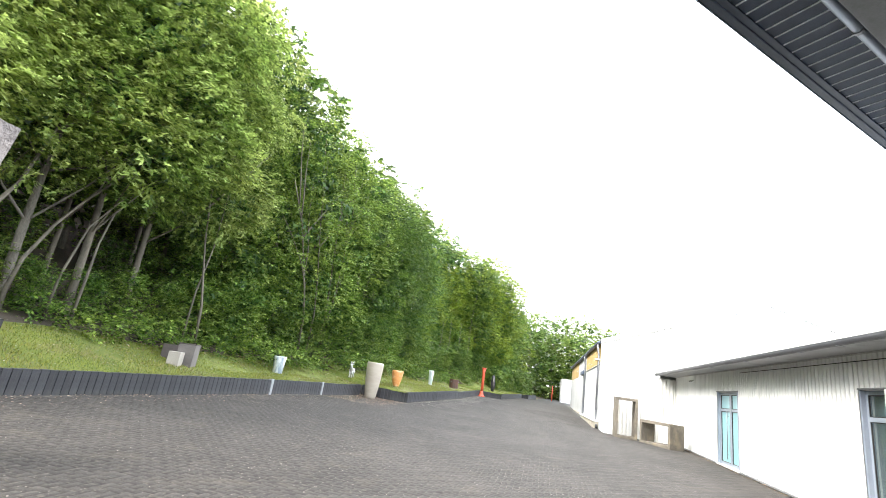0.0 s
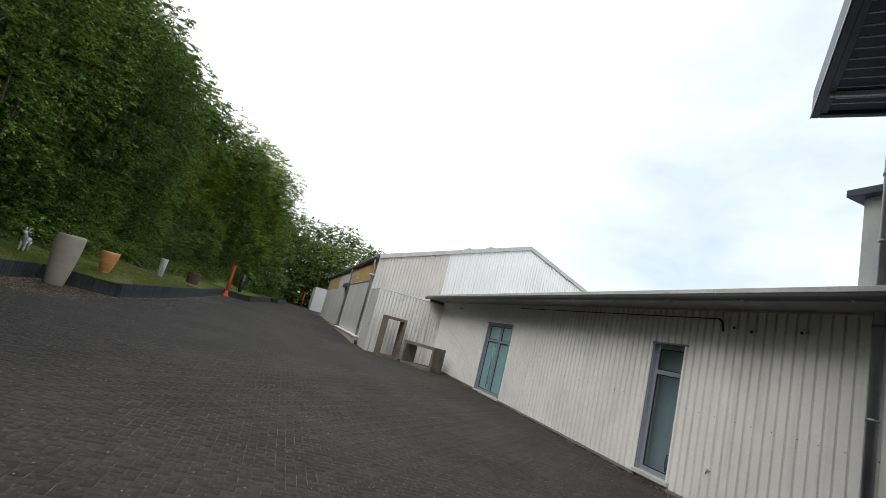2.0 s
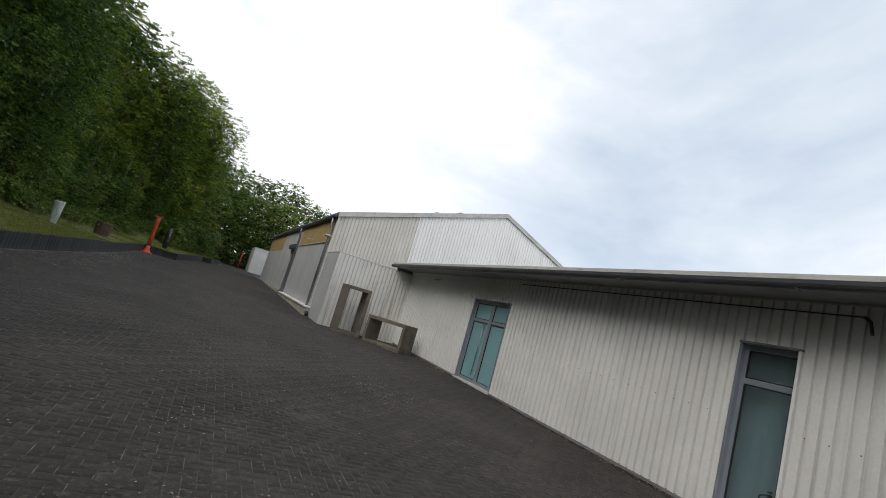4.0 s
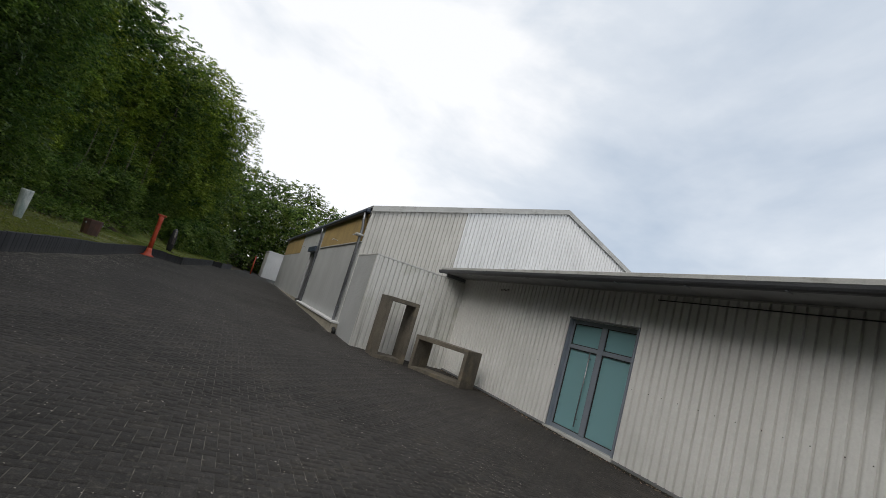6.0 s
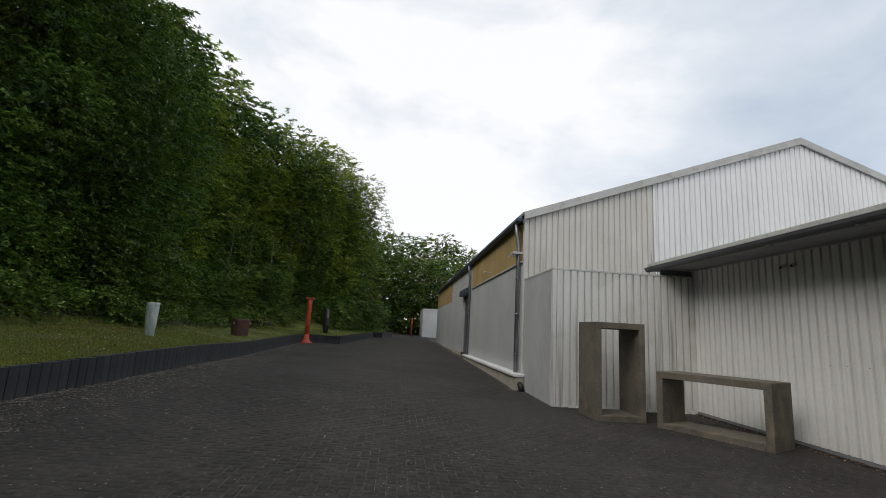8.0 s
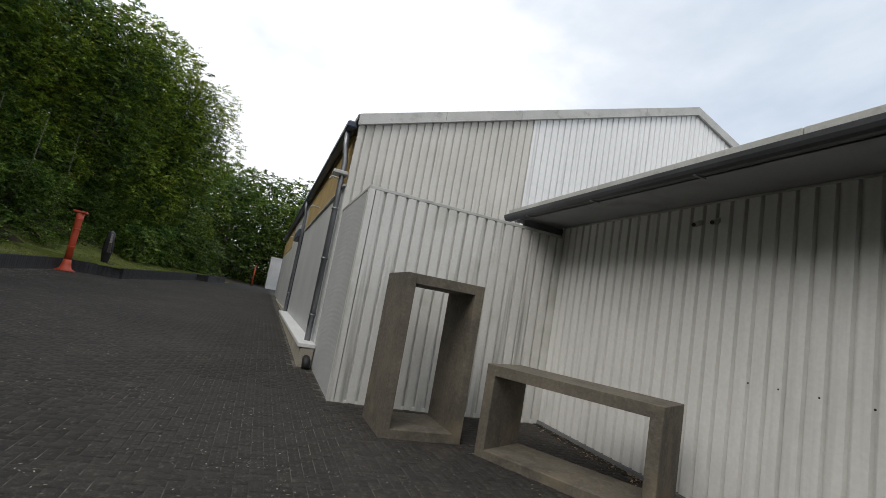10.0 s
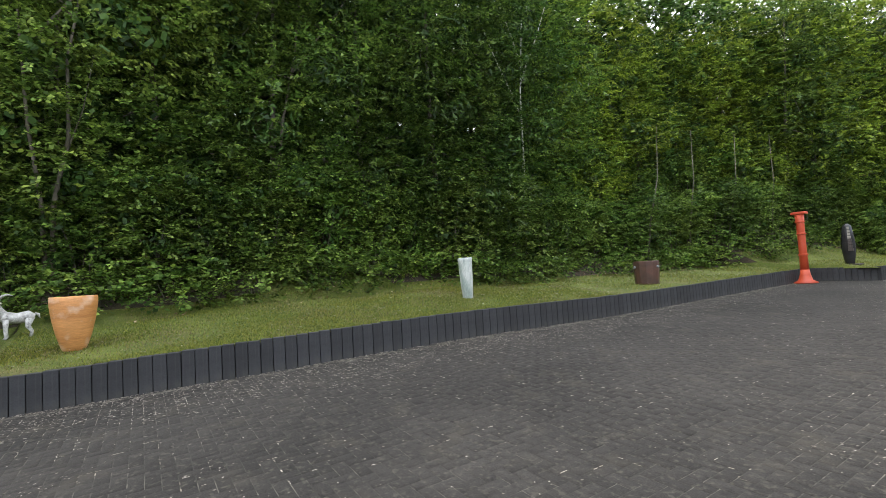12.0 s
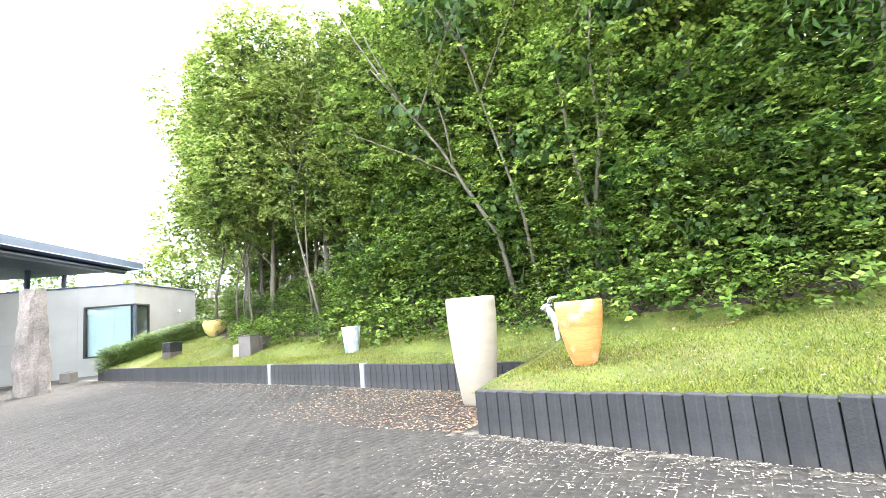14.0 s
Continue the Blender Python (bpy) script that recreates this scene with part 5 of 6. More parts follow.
def make_crown(name, m_, h, rad, r, n, z0=0.25, k=14, size=0.11, lobes=11, lean=0.0, spread=0.42, per=150, corners=3):
    """A crown for a tree of height h: overlapping lobes of leafy twigs."""
    blobs = []
    for i in range(lobes):
        t = z0 + (1 - z0) * (i + 0.5) / lobes
        prof = math.sin(math.pi * min(1, 0.22 + 0.72 * (t - z0) / (1 - z0))) ** 0.7
        a, q = 2.4 * i + r.uniform(-0.5, 0.5), rad * prof * r.uniform(0.35, 0.72)
        s = rad * (0.36 + 0.20 * r.rand())
        blobs.append(((q * math.cos(a) + lean * prof, q * math.sin(a), h * t - 0.2), (s * 1.15, s * 1.15, s * r.uniform(0.6, 0.9))))
    blobs.append(((0, 0, h * 0.92), (rad * 0.34, rad * 0.34, h * 0.08)))
    c, d = crown_points(blobs, n, r)
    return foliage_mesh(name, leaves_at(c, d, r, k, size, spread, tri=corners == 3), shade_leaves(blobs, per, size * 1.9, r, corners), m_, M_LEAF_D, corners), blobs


def make_trunk(name, m_, h, r0, r, blobs=None, lean=(0, 0), bend=0.25, start=-0.4):
    b = Build()
    n = 9
    pts, rad = [], []
    ph = r.uniform(0, 6)
    for i in range(n):
        t = i / (n - 1)
        pts.append((lean[0] * t + bend * math.sin(ph + 3 * t) * t, lean[1] * t + bend * math.cos(ph * 1.7 + 2.6 * t) * t, start + (h - start) * t))
        rad.append(r0 * (1 - 0.82 * t) * (1.35 if i == 0 else 1))
    b.tube(pts, rad, 9)
    for j in range(9):
        t = 0.28 + 0.62 * (j / 9)
        i = int(t * (n - 1))
        p = Vector(pts[i])
        a = r.uniform(0, 6.28)
        if blobs:
            q = Vector(blobs[j % len(blobs)][0])
        else:
            q = p + Vector((math.cos(a) * 1.5, math.sin(a) * 1.5, 1.4))
        m1 = p.lerp(q, 0.5) + Vector((0, 0, -0.15))
        b.tube([p, p.lerp(m1, 0.6), m1, q], [rad[i] * 0.36, rad[i] * 0.28, rad[i] * 0.2, 0.010], 6, caps=False)
    return b.mesh(name, m_, True)


rs = random.Random(21)
CROWNS, HIGHS = [], []
for i in range(6):
    m_ = (M_LEAF, M_LEAF2, M_LEAF, M_LEAF2, M_LEAF, M_LEAF_D)[i]
    cm, bl = make_crown("crown", m_, 11.0, 3.0, R, 3600 if i in (1, 3) else 3300, 0.14, 11, 0.105, 18, 0.5, corners=4 if i in (1, 3) else 3)
    CROWNS.append((cm, make_trunk("trunk", (M_BARK, M_BARK_PALE)[i % 2], 10.2, 0.115, R, bl)))
for i in range(2):
    cm, bl = make_crown("crown", (M_LEAF_P, M_LEAF2)[i], 11.0, 3.0, R, 3300, 0.36, 12, 0.105, 15, 0.7)
    HIGHS.append((cm, make_trunk("trunk", M_BARK_PALE, 10.2, 0.115, R, bl)))
YELLOWS = []
for i in range(2):
    cm, bl = make_crown("crown", M_LEAF_Y, 11.0, 3.0, R, 3400, 0.18, 11, 0.115, 17, 0.6)
    YELLOWS.append((cm, make_trunk("trunk", M_BARK_PALE, 10.2, 0.15, R, bl)))
BACKS = []
for i in range(3):
    cm, bl = make_crown("crown", (M_LEAF, M_LEAF_D, M_LEAF2)[i], 11.0, 3.1, R, 1300, 0.16, 12, 0.17, 15, per=90)
    BACKS.append((cm, make_trunk("trunk", M_BARK, 10.2, 0.16, R, bl)))
SHRUBS = []
for i in range(5):
    bl = []
    for j in range(9):
        a, q = 2.4 * j + R.uniform(-0.4, 0.4), R.uniform(0.25, 0.7)
        s = R.uniform(0.5, 0.72)
        bl.append(((q * math.cos(a), q * math.sin(a), 0.3 + 2.7 * j / 9), (s, s, s * 0.75)))
    c, d = crown_points(bl, 680, R, 0.72)
    nc = 4 if i < 3 else 3
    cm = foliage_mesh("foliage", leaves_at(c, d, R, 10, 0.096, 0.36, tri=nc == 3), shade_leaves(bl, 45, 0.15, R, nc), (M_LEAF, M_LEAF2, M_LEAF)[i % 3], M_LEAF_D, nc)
    b = Build()
    for j in range(6):
        a = R.uniform(0, 6.28)
        q = Vector(bl[j][0])
        b.tube([(0.15 * math.cos(a), 0.15 * math.sin(a), -0.3), q * 0.5 + Vector((0, 0, 0.2)), q], [0.03, 0.022, 0.008], 6, caps=False)
    SHRUBS.append((cm, b.mesh("stems", M_BARK, True)))
LIMES = []
for i in range(2):
    bl = [((0.5 * math.cos(2.4 * j), 0.5 * math.sin(2.4 * j), 0.25 + 2.4 * j / 8), (0.7, 0.7, 0.55)) for j in range(8)]
    c, d = crown_points(bl, 480, R, 0.7)
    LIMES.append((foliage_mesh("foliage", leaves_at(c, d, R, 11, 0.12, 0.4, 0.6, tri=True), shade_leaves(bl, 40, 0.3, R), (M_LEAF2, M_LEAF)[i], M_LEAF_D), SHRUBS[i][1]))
FARS = []
for i in range(3):
    cm, bl = make_crown("crown", (M_LEAF_D, M_LEAF2, M_LEAF)[i], 12.0, 4.0, R, 1000, 0.12, 8, 0.36, 14, per=60)
    FARS.append((cm, make_trunk("trunk", M_BARK, 11, 0.22, R, bl)))
DISTS = []
for i in range(3):
    cm, bl = make_crown("crown", (M_LEAF, M_LEAF2, M_LEAF2)[i], 12.0, 4.0, R, 2400, 0.06, 8, 0.26, 18, per=70)
    DISTS.append((cm, make_trunk("trunk", M_BARK, 11, 0.22, R, bl)))


def tree(kit, name, label, x, y, z, s, rz, category="tree", group="", trunk_name="trunk", crown_name="crown", sz=None):
    t = new(name)
    t.empty_display_size = 0.3
    t.matrix_basis = pose(x, y, z, rs.uniform(-2, 2), rs.uniform(-2, 2), rz) @ Matrix.Diagonal((s, s, sz or s, 1))
    tagged(t, label, category, group)
    for nm, me in ((trunk_name, kit[1]), (crown_name, kit[0])):
        part(nm, me, None, t)
    return t


# front row of trees
y = 8.0
i = 0
while y < 61:
    x = wood_x(y) - rs.uniform(1.2, 2.2) - float(np.interp(y, [34, 39, 45, 50, 60], [0.2, 1.6, 1.8, 0.9, 0.5])) - float(np.interp(y, [12, 15, 28, 31], [0.3, 0.9, 0.9, 0.4]))
    top = float(np.interp(y, [0, 6, 10, 14, 20, 36, 42, 47, 53, 58, 62], [8.5, 10.0, 11.6, 12.8, 13.9, 13.5, 12.6, 13.6, 15.6, 15.4, 13.2]))
    z = bank_z(x, y)
    s = (top - z) / 11.0 * rs.uniform(0.9, 1.03)
    # Leaf kits lighter or darker by stretch, which paints in how the wood is lit.
    kit = HIGHS[i % 2] if y < 13.5 else YELLOWS[i % 2] if y > 37 and i % 3 else CROWNS[1 + 2 * (i % 2)] if y < 25 else CROWNS[(0, 2, 4, 5)[i % 4]]
    tree(kit, "broadleaf_tree", "slender green broadleaf tree at the front of the wooded bank", x, y, z - 0.1, min(s, 1.15) * 0.95, rs.uniform(-50, 50), group="trees along the bank", sz=s)
    y += rs.uniform(2.0, 2.7)
    i += 1
for x, y, s, top in ((-12.8, 7.9, 0.85, 11.8), (-12.3, 10.2, 0.95, 12.8), (-13.0, 12.4, 0.95, 13.4)):
    z = bank_z(x, y)
    tree(HIGHS[(i := i + 1) % 2], "broadleaf_tree", "full-crowned pale green tree at the end of the bank", x, y, z - 0.1, s, rs.uniform(0, 360), group="trees along the bank", sz=(top - z) / 11.0)
# one wide crown that overhangs the end of the bank, its leaf colour paled for haze
blobs_e = []
for k in range(17):
    q = k / 16
    blobs_e.append(((0.85 + 0.8 * math.sin(2.4 * k), -3.1 + 6.6 * ((k * 0.618) % 1.0), 4.3 + 5.5 * q), (1.25, 1.45 - 0.25 * q, 1.0)))
ce, de = crown_points(blobs_e, 6000, R, 0.78)
zk = bank_z(-12.3, 8.7)
tree((foliage_mesh("crown", leaves_at(ce, de, R, 13, 0.12, 0.45, tri=True), shade_leaves(blobs_e, 150, 0.26, R), M_LEAF_P, M_LEAF_D), make_trunk("trunk", M_BARK, 9.5, 0.11, R, blobs_e)), "spreading_tree",
     "wide green tree overhanging the end of the bank, paled for haze", -12.3, 8.7, zk - 0.1, 1.0, 0, group="trees along the bank")
# two trees added behind that crown to block the sky
for x, y, s in ((-15.2, 6.4, 0.78), (-17.0, 8.6, 0.9)):
    tree(BACKS[2], "woodland_tree", "dense green tree behind the end of the bank", x, y, bank_z(x, y) - 0.2, s, 70 * x, group="trees deeper in the wood")
zk = bank_z(-16.0, 19.0)
tree(BACKS[1], "woodland_tree", "tall dark blue-green tree rising above the bank", -16.0, 19.0, zk - 0.1, 0.85, 20, group="trees deeper in the wood", sz=(18.6 - zk) / 11.0)
# second row, behind and a little higher
y = 7.0
while y < 64:
    x = wood_x(y) - rs.uniform(4.5, 6.0)
    z = bank_z(x, y)
    top = float(np.interp(y, [0, 6, 10, 14, 20, 36, 45, 52, 56, 62], [9, 11.0, 13.4, 15.4, 16.6, 16.4, 15.8, 16.8, 16.8, 14.0])) * rs.uniform(0.92, 1.06)
    s = (top - z) / 11.0
    tree(BACKS[i % 3], "woodland_tree", "taller dark green tree standing deeper in the wood", x, y, z - 0.1, max(s, 0.9) * 1.05, rs.uniform(0, 360), group="trees deeper in the wood", sz=s)
    y += rs.uniform(2.6, 3.3)
    i += 1
# a last dense row that closes the wood, added to block sky light from behind
y = 7.0
while y < 70:
    x = wood_x(y) - rs.uniform(9.5, 12)
    z = bank_z(x, y)
    s = rs.uniform(0.62, 0.78)
    tree(FARS[i % 3 if i % 3 else 2], "sky_blocking_tree", "dense tree added at the back of the wood to block sky light", x, y, z - 0.2, s, rs.uniform(0, 360), group="trees closing the wood")
    y += 3.4
    i += 1
# shrubs along the foot of the wood
y = 5.6
while y < 62:
    for row in ((0, 1) if i % 3 else (0,)):
        x = wood_x(y) - 0.75 - row * 1.5 - rs.uniform(0, 0.4)
        z = bank_z(x, y)
        s = rs.uniform(0.72, 1.0) if row == 0 else rs.uniform(1.0, 1.35)
        if y < 13.5:
            s *= 0.6
        tree(SHRUBS[i % 3 if 14 < y < 36 else 3 + i % 2], "hazel_shrub", "dense green hazel shrub at the foot of the wood", x, y + row * 0.5, z - 0.1, s, rs.uniform(0, 360), "shrub", "shrubs along the wood", "woody_base", "foliage")
        i += 1
    y += rs.uniform(1.05, 1.4)


# bushes that hang over the last kerb
for k, (x, y, s) in enumerate(((-5.6, 51.0, 0.9), (-5.3, 53.2, 0.95), (-5.0, 55.2, 1.0), (-4.6, 57.0, 1.05), (-4.1, 58.8, 1.1), (-3.7, 60.4, 1.15), (-3.3, 62.0, 1.15))):
    tree(LIMES[k % 2], "overhanging_bush", "bright green bush hanging over the far kerb", x, y, bank_z(x, y) - 0.25, s, 70 * k, "shrub", "bushes over the far kerb", "woody_base", "foliage")


# low growth along the edge of the lawn
LOWS = []
for i in range(4):
    bl = [((0.35 * math.cos(a), 0.35 * math.sin(a), 0.22 + 0.12 * (k % 3)), (0.42, 0.42, 0.34)) for k, a in enumerate((0, 1.3, 2.5, 3.8, 5.0))]
    c, d = crown_points(bl, 125, R, 0.4)
    b = Build()
    for k in range(4):
        b.tube([(0, 0, -0.2), (0.2 * math.cos(k * 1.6), 0.2 * math.sin(k * 1.6), 0.35)], [0.012, 0.005], 5, caps=False)
    LOWS.append((quads_mesh("foliage", leaves_at(c, d, R, 10, 0.082, 0.3), (M_LEAF2, M_LEAF)[i % 2]), b.mesh("woody_base", M_BARK, True)))
y = 9.5
while y < 60:
    x = wood_x(y) - rs.uniform(-0.2, 0.7)
    tree(LOWS[i % 4], "bramble_bush", "low leafy bramble at the edge of the lawn", x, y, bank_z(x, y) - 0.08, rs.uniform(0.7, 1.35), rs.uniform(0, 360), "shrub", "low brambles", "woody_base", "foliage")
    y += rs.uniform(0.28, 0.55) if 22 < y < 34 else rs.uniform(0.55, 1.0) if y < 46 else 2.0
    i += 1


# stems that stand out in front of the leaves
def stem_tree(name, label, m_, stems, category="tree", back=0.10):
    t = thing(name, label, category)
    for pts, r0 in stems:
        pts = [(x - back, y, z) for x, y, z in pts]
        n = len(pts)
        for k in range(3):
            if r0 < 0.08:
                break
            p, q = Vector(pts[-2 - (k > 1)]), Vector(pts[-1 - (k > 1)])
            p = p.lerp(q, 0.15 + 0.25 * k)
            s = 1 if (k + int(10 * p.y)) % 2 else -1
            up = Vector((0.25, s * (0.9 + 0.3 * k), 2.3))
            part("branch", Build().tube([p, p + up * 0.35, p + up * 0.75 + Vector((0, 0.1 * s, 0.1)), p + up * 1.3], [0.3 * r0, 0.24 * r0, 0.16 * r0, 0.004], 6), m_, t, smooth=True)
        part("stem", Build().tube(pts, [0.52 * r0 * (1 - 0.75 * k / (n - 1)) for k in range(n)], 9), m_, t, smooth=True)
    return t


def foot_at(x, y):
    return bank_z(x, y) - 0.2


stem_tree("birch_tree", "slim birch with white bark and dark marks", M_BIRCH,
          [([(-10.75, 34.6, foot_at(-11.20, 34.6)), (-10.80, 34.6, 3.4), (-10.75, 34.75, 5.5), (-10.85, 34.9, 7.8), (-10.75, 35.1, 10.5)], 0.11),
           ([(-10.85, 34.0, foot_at(-11.30, 34)), (-10.85, 34.05, 3.2), (-10.95, 34.0, 5.0)], 0.05)])
stem_tree("twin_stemmed_tree", "tree with two pale upright stems rising from one foot", M_BARK_PALE,
          [([(-11.35, 22.1, foot_at(-11.80, 22.1)), (-11.25, 22.05, 3.6), (-11.25, 21.85, 5.2), (-11.35, 21.7, 7.5), (-11.45, 21.6, 11)], 0.10),
           ([(-11.25, 22.2, foot_at(-11.70, 22.2)), (-11.20, 22.25, 3.6), (-11.20, 22.5, 5.0), (-11.15, 22.5, 6.6), (-11.25, 22.7, 8.0), (-11.35, 22.9, 11)], 0.10),
           ([(-11.20, 22.45, 4.6), (-11.15, 22.75, 5.6), (-11.15, 22.95, 6.8)], 0.035)])
stem_tree("leaning_tree", "pale forked tree leaning out of the wood", M_BARK_PALE,
          [([(-11.35, 20.3, foot_at(-11.80, 20.3)), (-11.25, 20.0, 3.3), (-11.15, 19.3, 4.6), (-11.15, 18.7, 5.7), (-11.05, 17.8, 7.0), (-11.15, 16.6, 8.6)], 0.12),
           ([(-11.15, 19.05, 5.0), (-11.15, 18.9, 6.2), (-11.25, 18.5, 7.6), (-11.25, 18.2, 9.2)], 0.06),
           ([(-11.15, 19.2, 4.8), (-10.95, 18.2, 5.5), (-10.85, 17.0, 6.2), (-10.85, 15.8, 6.9)], 0.05),
           ([(-11.25, 20.9, foot_at(-11.70, 20.9)), (-11.15, 20.7, 3.6), (-11.15, 20.3, 5.2), (-11.25, 19.7, 7.4), (-11.35, 19.2, 9.6)], 0.085)])
stem_tree("pale_stemmed_tree", "tree with thin pale crooked stems at the edge of the wood", M_BARK_PALE,
          [([(-11.35, 13.9, foot_at(-11.80, 13.9)), (-11.25, 13.6, 2.7), (-11.25, 13.3, 3.6), (-11.25, 12.95, 4.7), (-11.35, 12.7, 6.4), (-11.35, 12.9, 8.5)], 0.09),
           ([(-11.45, 13.4, foot_at(-11.45, 13.4)), (-11.35, 13.3, 3.1), (-11.25, 13.4, 4.6), (-11.35, 13.5, 6.8)], 0.07)])
stem_tree("pale_stemmed_tree", "group of pale stems leaning together above the lawn", M_BARK_PALE,
          [([(-11.65, 9.95, foot_at(-12.10, 9.95)), (-11.55, 9.9, 2.7), (-11.55, 9.9, 3.6), (-11.45, 9.95, 4.4), (-11.45, 10.6, 5.4), (-11.35, 11.3, 6.2)], 0.075),
           ([(-11.75, 9.4, foot_at(-12.20, 9.4)), (-11.65, 9.35, 2.6), (-11.65, 9.6, 3.9), (-11.65, 10.4, 5.2), (-11.55, 11.2, 6.1)], 0.07),
           ([(-11.95, 8.5, foot_at(-12.40, 8.5)), (-11.85, 8.6, 2.8), (-11.75, 8.9, 3.7), (-11.75, 9.6, 4.9), (-11.75, 9.9, 6.6)], 0.10),
           ([(-11.85, 7.2, foot_at(-12.30, 7.2)), (-11.75, 7.4, 3.1), (-11.75, 7.9, 4.3), (-11.75, 8.3, 6.4), (-11.85, 8.6, 9.0)], 0.12)])
stem_tree("slim_tree", "slim pale trunk rising through the hedge", M_BARK_PALE,
          [([(-11.65, 26.6, foot_at(-12.10, 26.6)), (-11.55, 26.7, 4.0), (-11.45, 26.9, 6.0), (-11.45, 27.3, 8.0), (-11.55, 27.6, 11.0)], 0.11)])
for yy, ln in ((39.3, 1.0), (41.6, 0.7), (43.6, 1.1), (46.0, 0.6)):
    xx = wood_x(yy) - 0.5
    stem_tree("slim_tree", "slim pale slanting trunk at the edge of the wood", M_BARK_PALE,
              [([(xx, yy, foot_at(xx, yy)), (xx + 0.05, yy + ln * 0.4, 3.2), (xx + 0.1, yy + ln, 4.9), (xx, yy + ln * 1.4, 7.0)], 0.07)])
box_l = thing("nesting_box", "small pale nesting box on a trunk", "nesting box", (-11.62, 7.5, 3.0))
part("body", Build().box(-0.02, 0.12, -0.1, 0.1, 0, 0.3, 0.01), M_BLOCK_L, box_l)

# distant trees beyond the yard and behind the buildings
for k, (x, y, s) in enumerate(((1.0, 84, 1.1), (5.5, 88, 1.18), (10.5, 86, 1.02), (15, 92, 1.0), (4.5, 78, 0.85), (0.5, 77, 0.8), (-4, 80, 1.05), (-8, 88, 1.2), (21, 95, 1.0), (-3.0, 73, 0.85),
                               (-19, -9, 0.62), (-23, -5, 0.85), (-26, -14, 0.9), (-20, -16, 0.7), (-14, -22, 0.7), (-30, 0, 1.0))):
    tree(DISTS[k % 3], "distant_tree", "distant full-crowned green tree", x, y, zg(x, y) - 0.1, s, 47 * k, group="distant trees")

# low hedge by the cube
for k in range(17):
    t = k / 16
    x, y = -9.85 - 2.7 * t + 0.12 * math.sin(2.1 * k), 2.95 + 3.1 * t
    tree(SHRUBS[3 + k % 2], "low_box_shrub", "low clipped grey-green shrub in the hedge at the kerb end", x, y, bank_z(x, y) - 0.12, 0.36 + 0.03 * (k % 3), 40 * k, "shrub", "low hedge by the cube", "woody_base", "foliage", 0.27 + 0.03 * (k % 2))
# planting in the pots
pl_c = np.column_stack([0.2 * R.randn(70), 0.2 * R.randn(70), 0.05 + 0.22 * R.rand(70)])
tagged(part("planting", quads_mesh("planting", leaves_at(pl_c[:40] * (1.3, 1.3, 0.8), unit(pl_c[:40]), R, 8, 0.07, 0.12), M_LEAF), None, ur, "dark leafy planting", at=pose(0, 0, 0.54)), kind="stuff")


# ---- grass, litter ----
def scatter_grass(n, h, near_y):
    ys = near_y[0] + (near_y[1] - near_y[0]) * R.rand(n)
    kx = np.array([kerb_x(v) for v in ys])
    wx = np.array([wood_x(v) for v in ys])
    xs = kx - 0.02 - (kx - wx - 0.1) * R.rand(n) ** 1.1
    zs = np.array([bank_z(a, b) for a, b in zip(xs, ys)])
    p = np.column_stack([xs, ys, zs])
    a = 6.283 * R.rand(n)
    side = np.column_stack([np.cos(a), np.sin(a), 0 * a])
    hh = h * (0.4 + R.rand(n, 1))
    tip = p + np.column_stack([0.5 * R.randn(n), 0.5 * R.randn(n), np.ones(n)]) * hh
    w = 0.0035 + 0.003 * R.rand(n, 1)
    return np.stack([p - side * w, p + side * w, tip], axis=1).reshape(-1, 3)


def drop_patches(tri, lo, sc, seed):
    """Thin blades out by patches of uneven growth."""
    p = tri.reshape(-1, 3, 3)
    v = np.array([noise.noise((sc * q[0] + seed, sc * q[1], 0.5)) for q in p[:, 0]])
    return p[v + 0.25 * R.randn(len(p)) > lo].reshape(-1, 3)


blades = np.concatenate([scatter_grass(50000, 0.045, (3.0, 21.7)), scatter_grass(130000, 0.028, (22.0, 33.0)), scatter_grass(36000, 0.045, (33.0, 56.0))])
solid("grass", quads_mesh("grass", drop_patches(blades, -0.25, 0.9, 3.0), M_GRASS, 3), None, "short green grass blades on the bank", "grass", "stuff")
straw = np.concatenate([scatter_grass(26000, 0.035, (3.0, 21.7)), scatter_grass(60000, 0.024, (22.0, 33.0)), scatter_grass(12000, 0.04, (33.0, 56.0))])
solid("dry_grass", quads_mesh("dry_grass", drop_patches(straw, 0.20, 1.3, 9.0), M_STRAW, 3), None, "straw-coloured dry blades in patches of the lawn", "grass", "stuff")
cl = scatter_grass(30000, 0.02, (8.0, 34.0)).reshape(-1, 3, 3)
cl = cl[np.array([noise.noise((1.7 * q[0], 1.7 * q[1], 4.0)) for q in cl[:, 0]]) > 0.12]
cc_ = cl[:, 0] + np.column_stack([0 * cl[:, 0, 0], 0 * cl[:, 0, 0], 0.012 + 0.02 * R.rand(len(cl))])
ca_ = 6.283 * R.rand(len(cl))
cu_ = np.column_stack([np.cos(ca_), np.sin(ca_), 0.3 * R.randn(len(cl))]) * 0.011
cv_ = np.column_stack([-np.sin(ca_), np.cos(ca_), 0.3 * R.randn(len(cl))]) * 0.009
solid("clover", quads_mesh("clover", np.stack([cc_ - cu_, cc_ - cv_, cc_ + cu_, cc_ + cv_], axis=1).reshape(-1, 3), M_CLOVER), None, "low clover and weed leaves growing in the lawn", "weeds", "stuff")
lt_n = 5200
lt_y = 9 + 45 * R.rand(lt_n)
lt_x = np.array([wood_x(v) for v in lt_y]) - 0.25 + 0.45 * R.randn(lt_n)
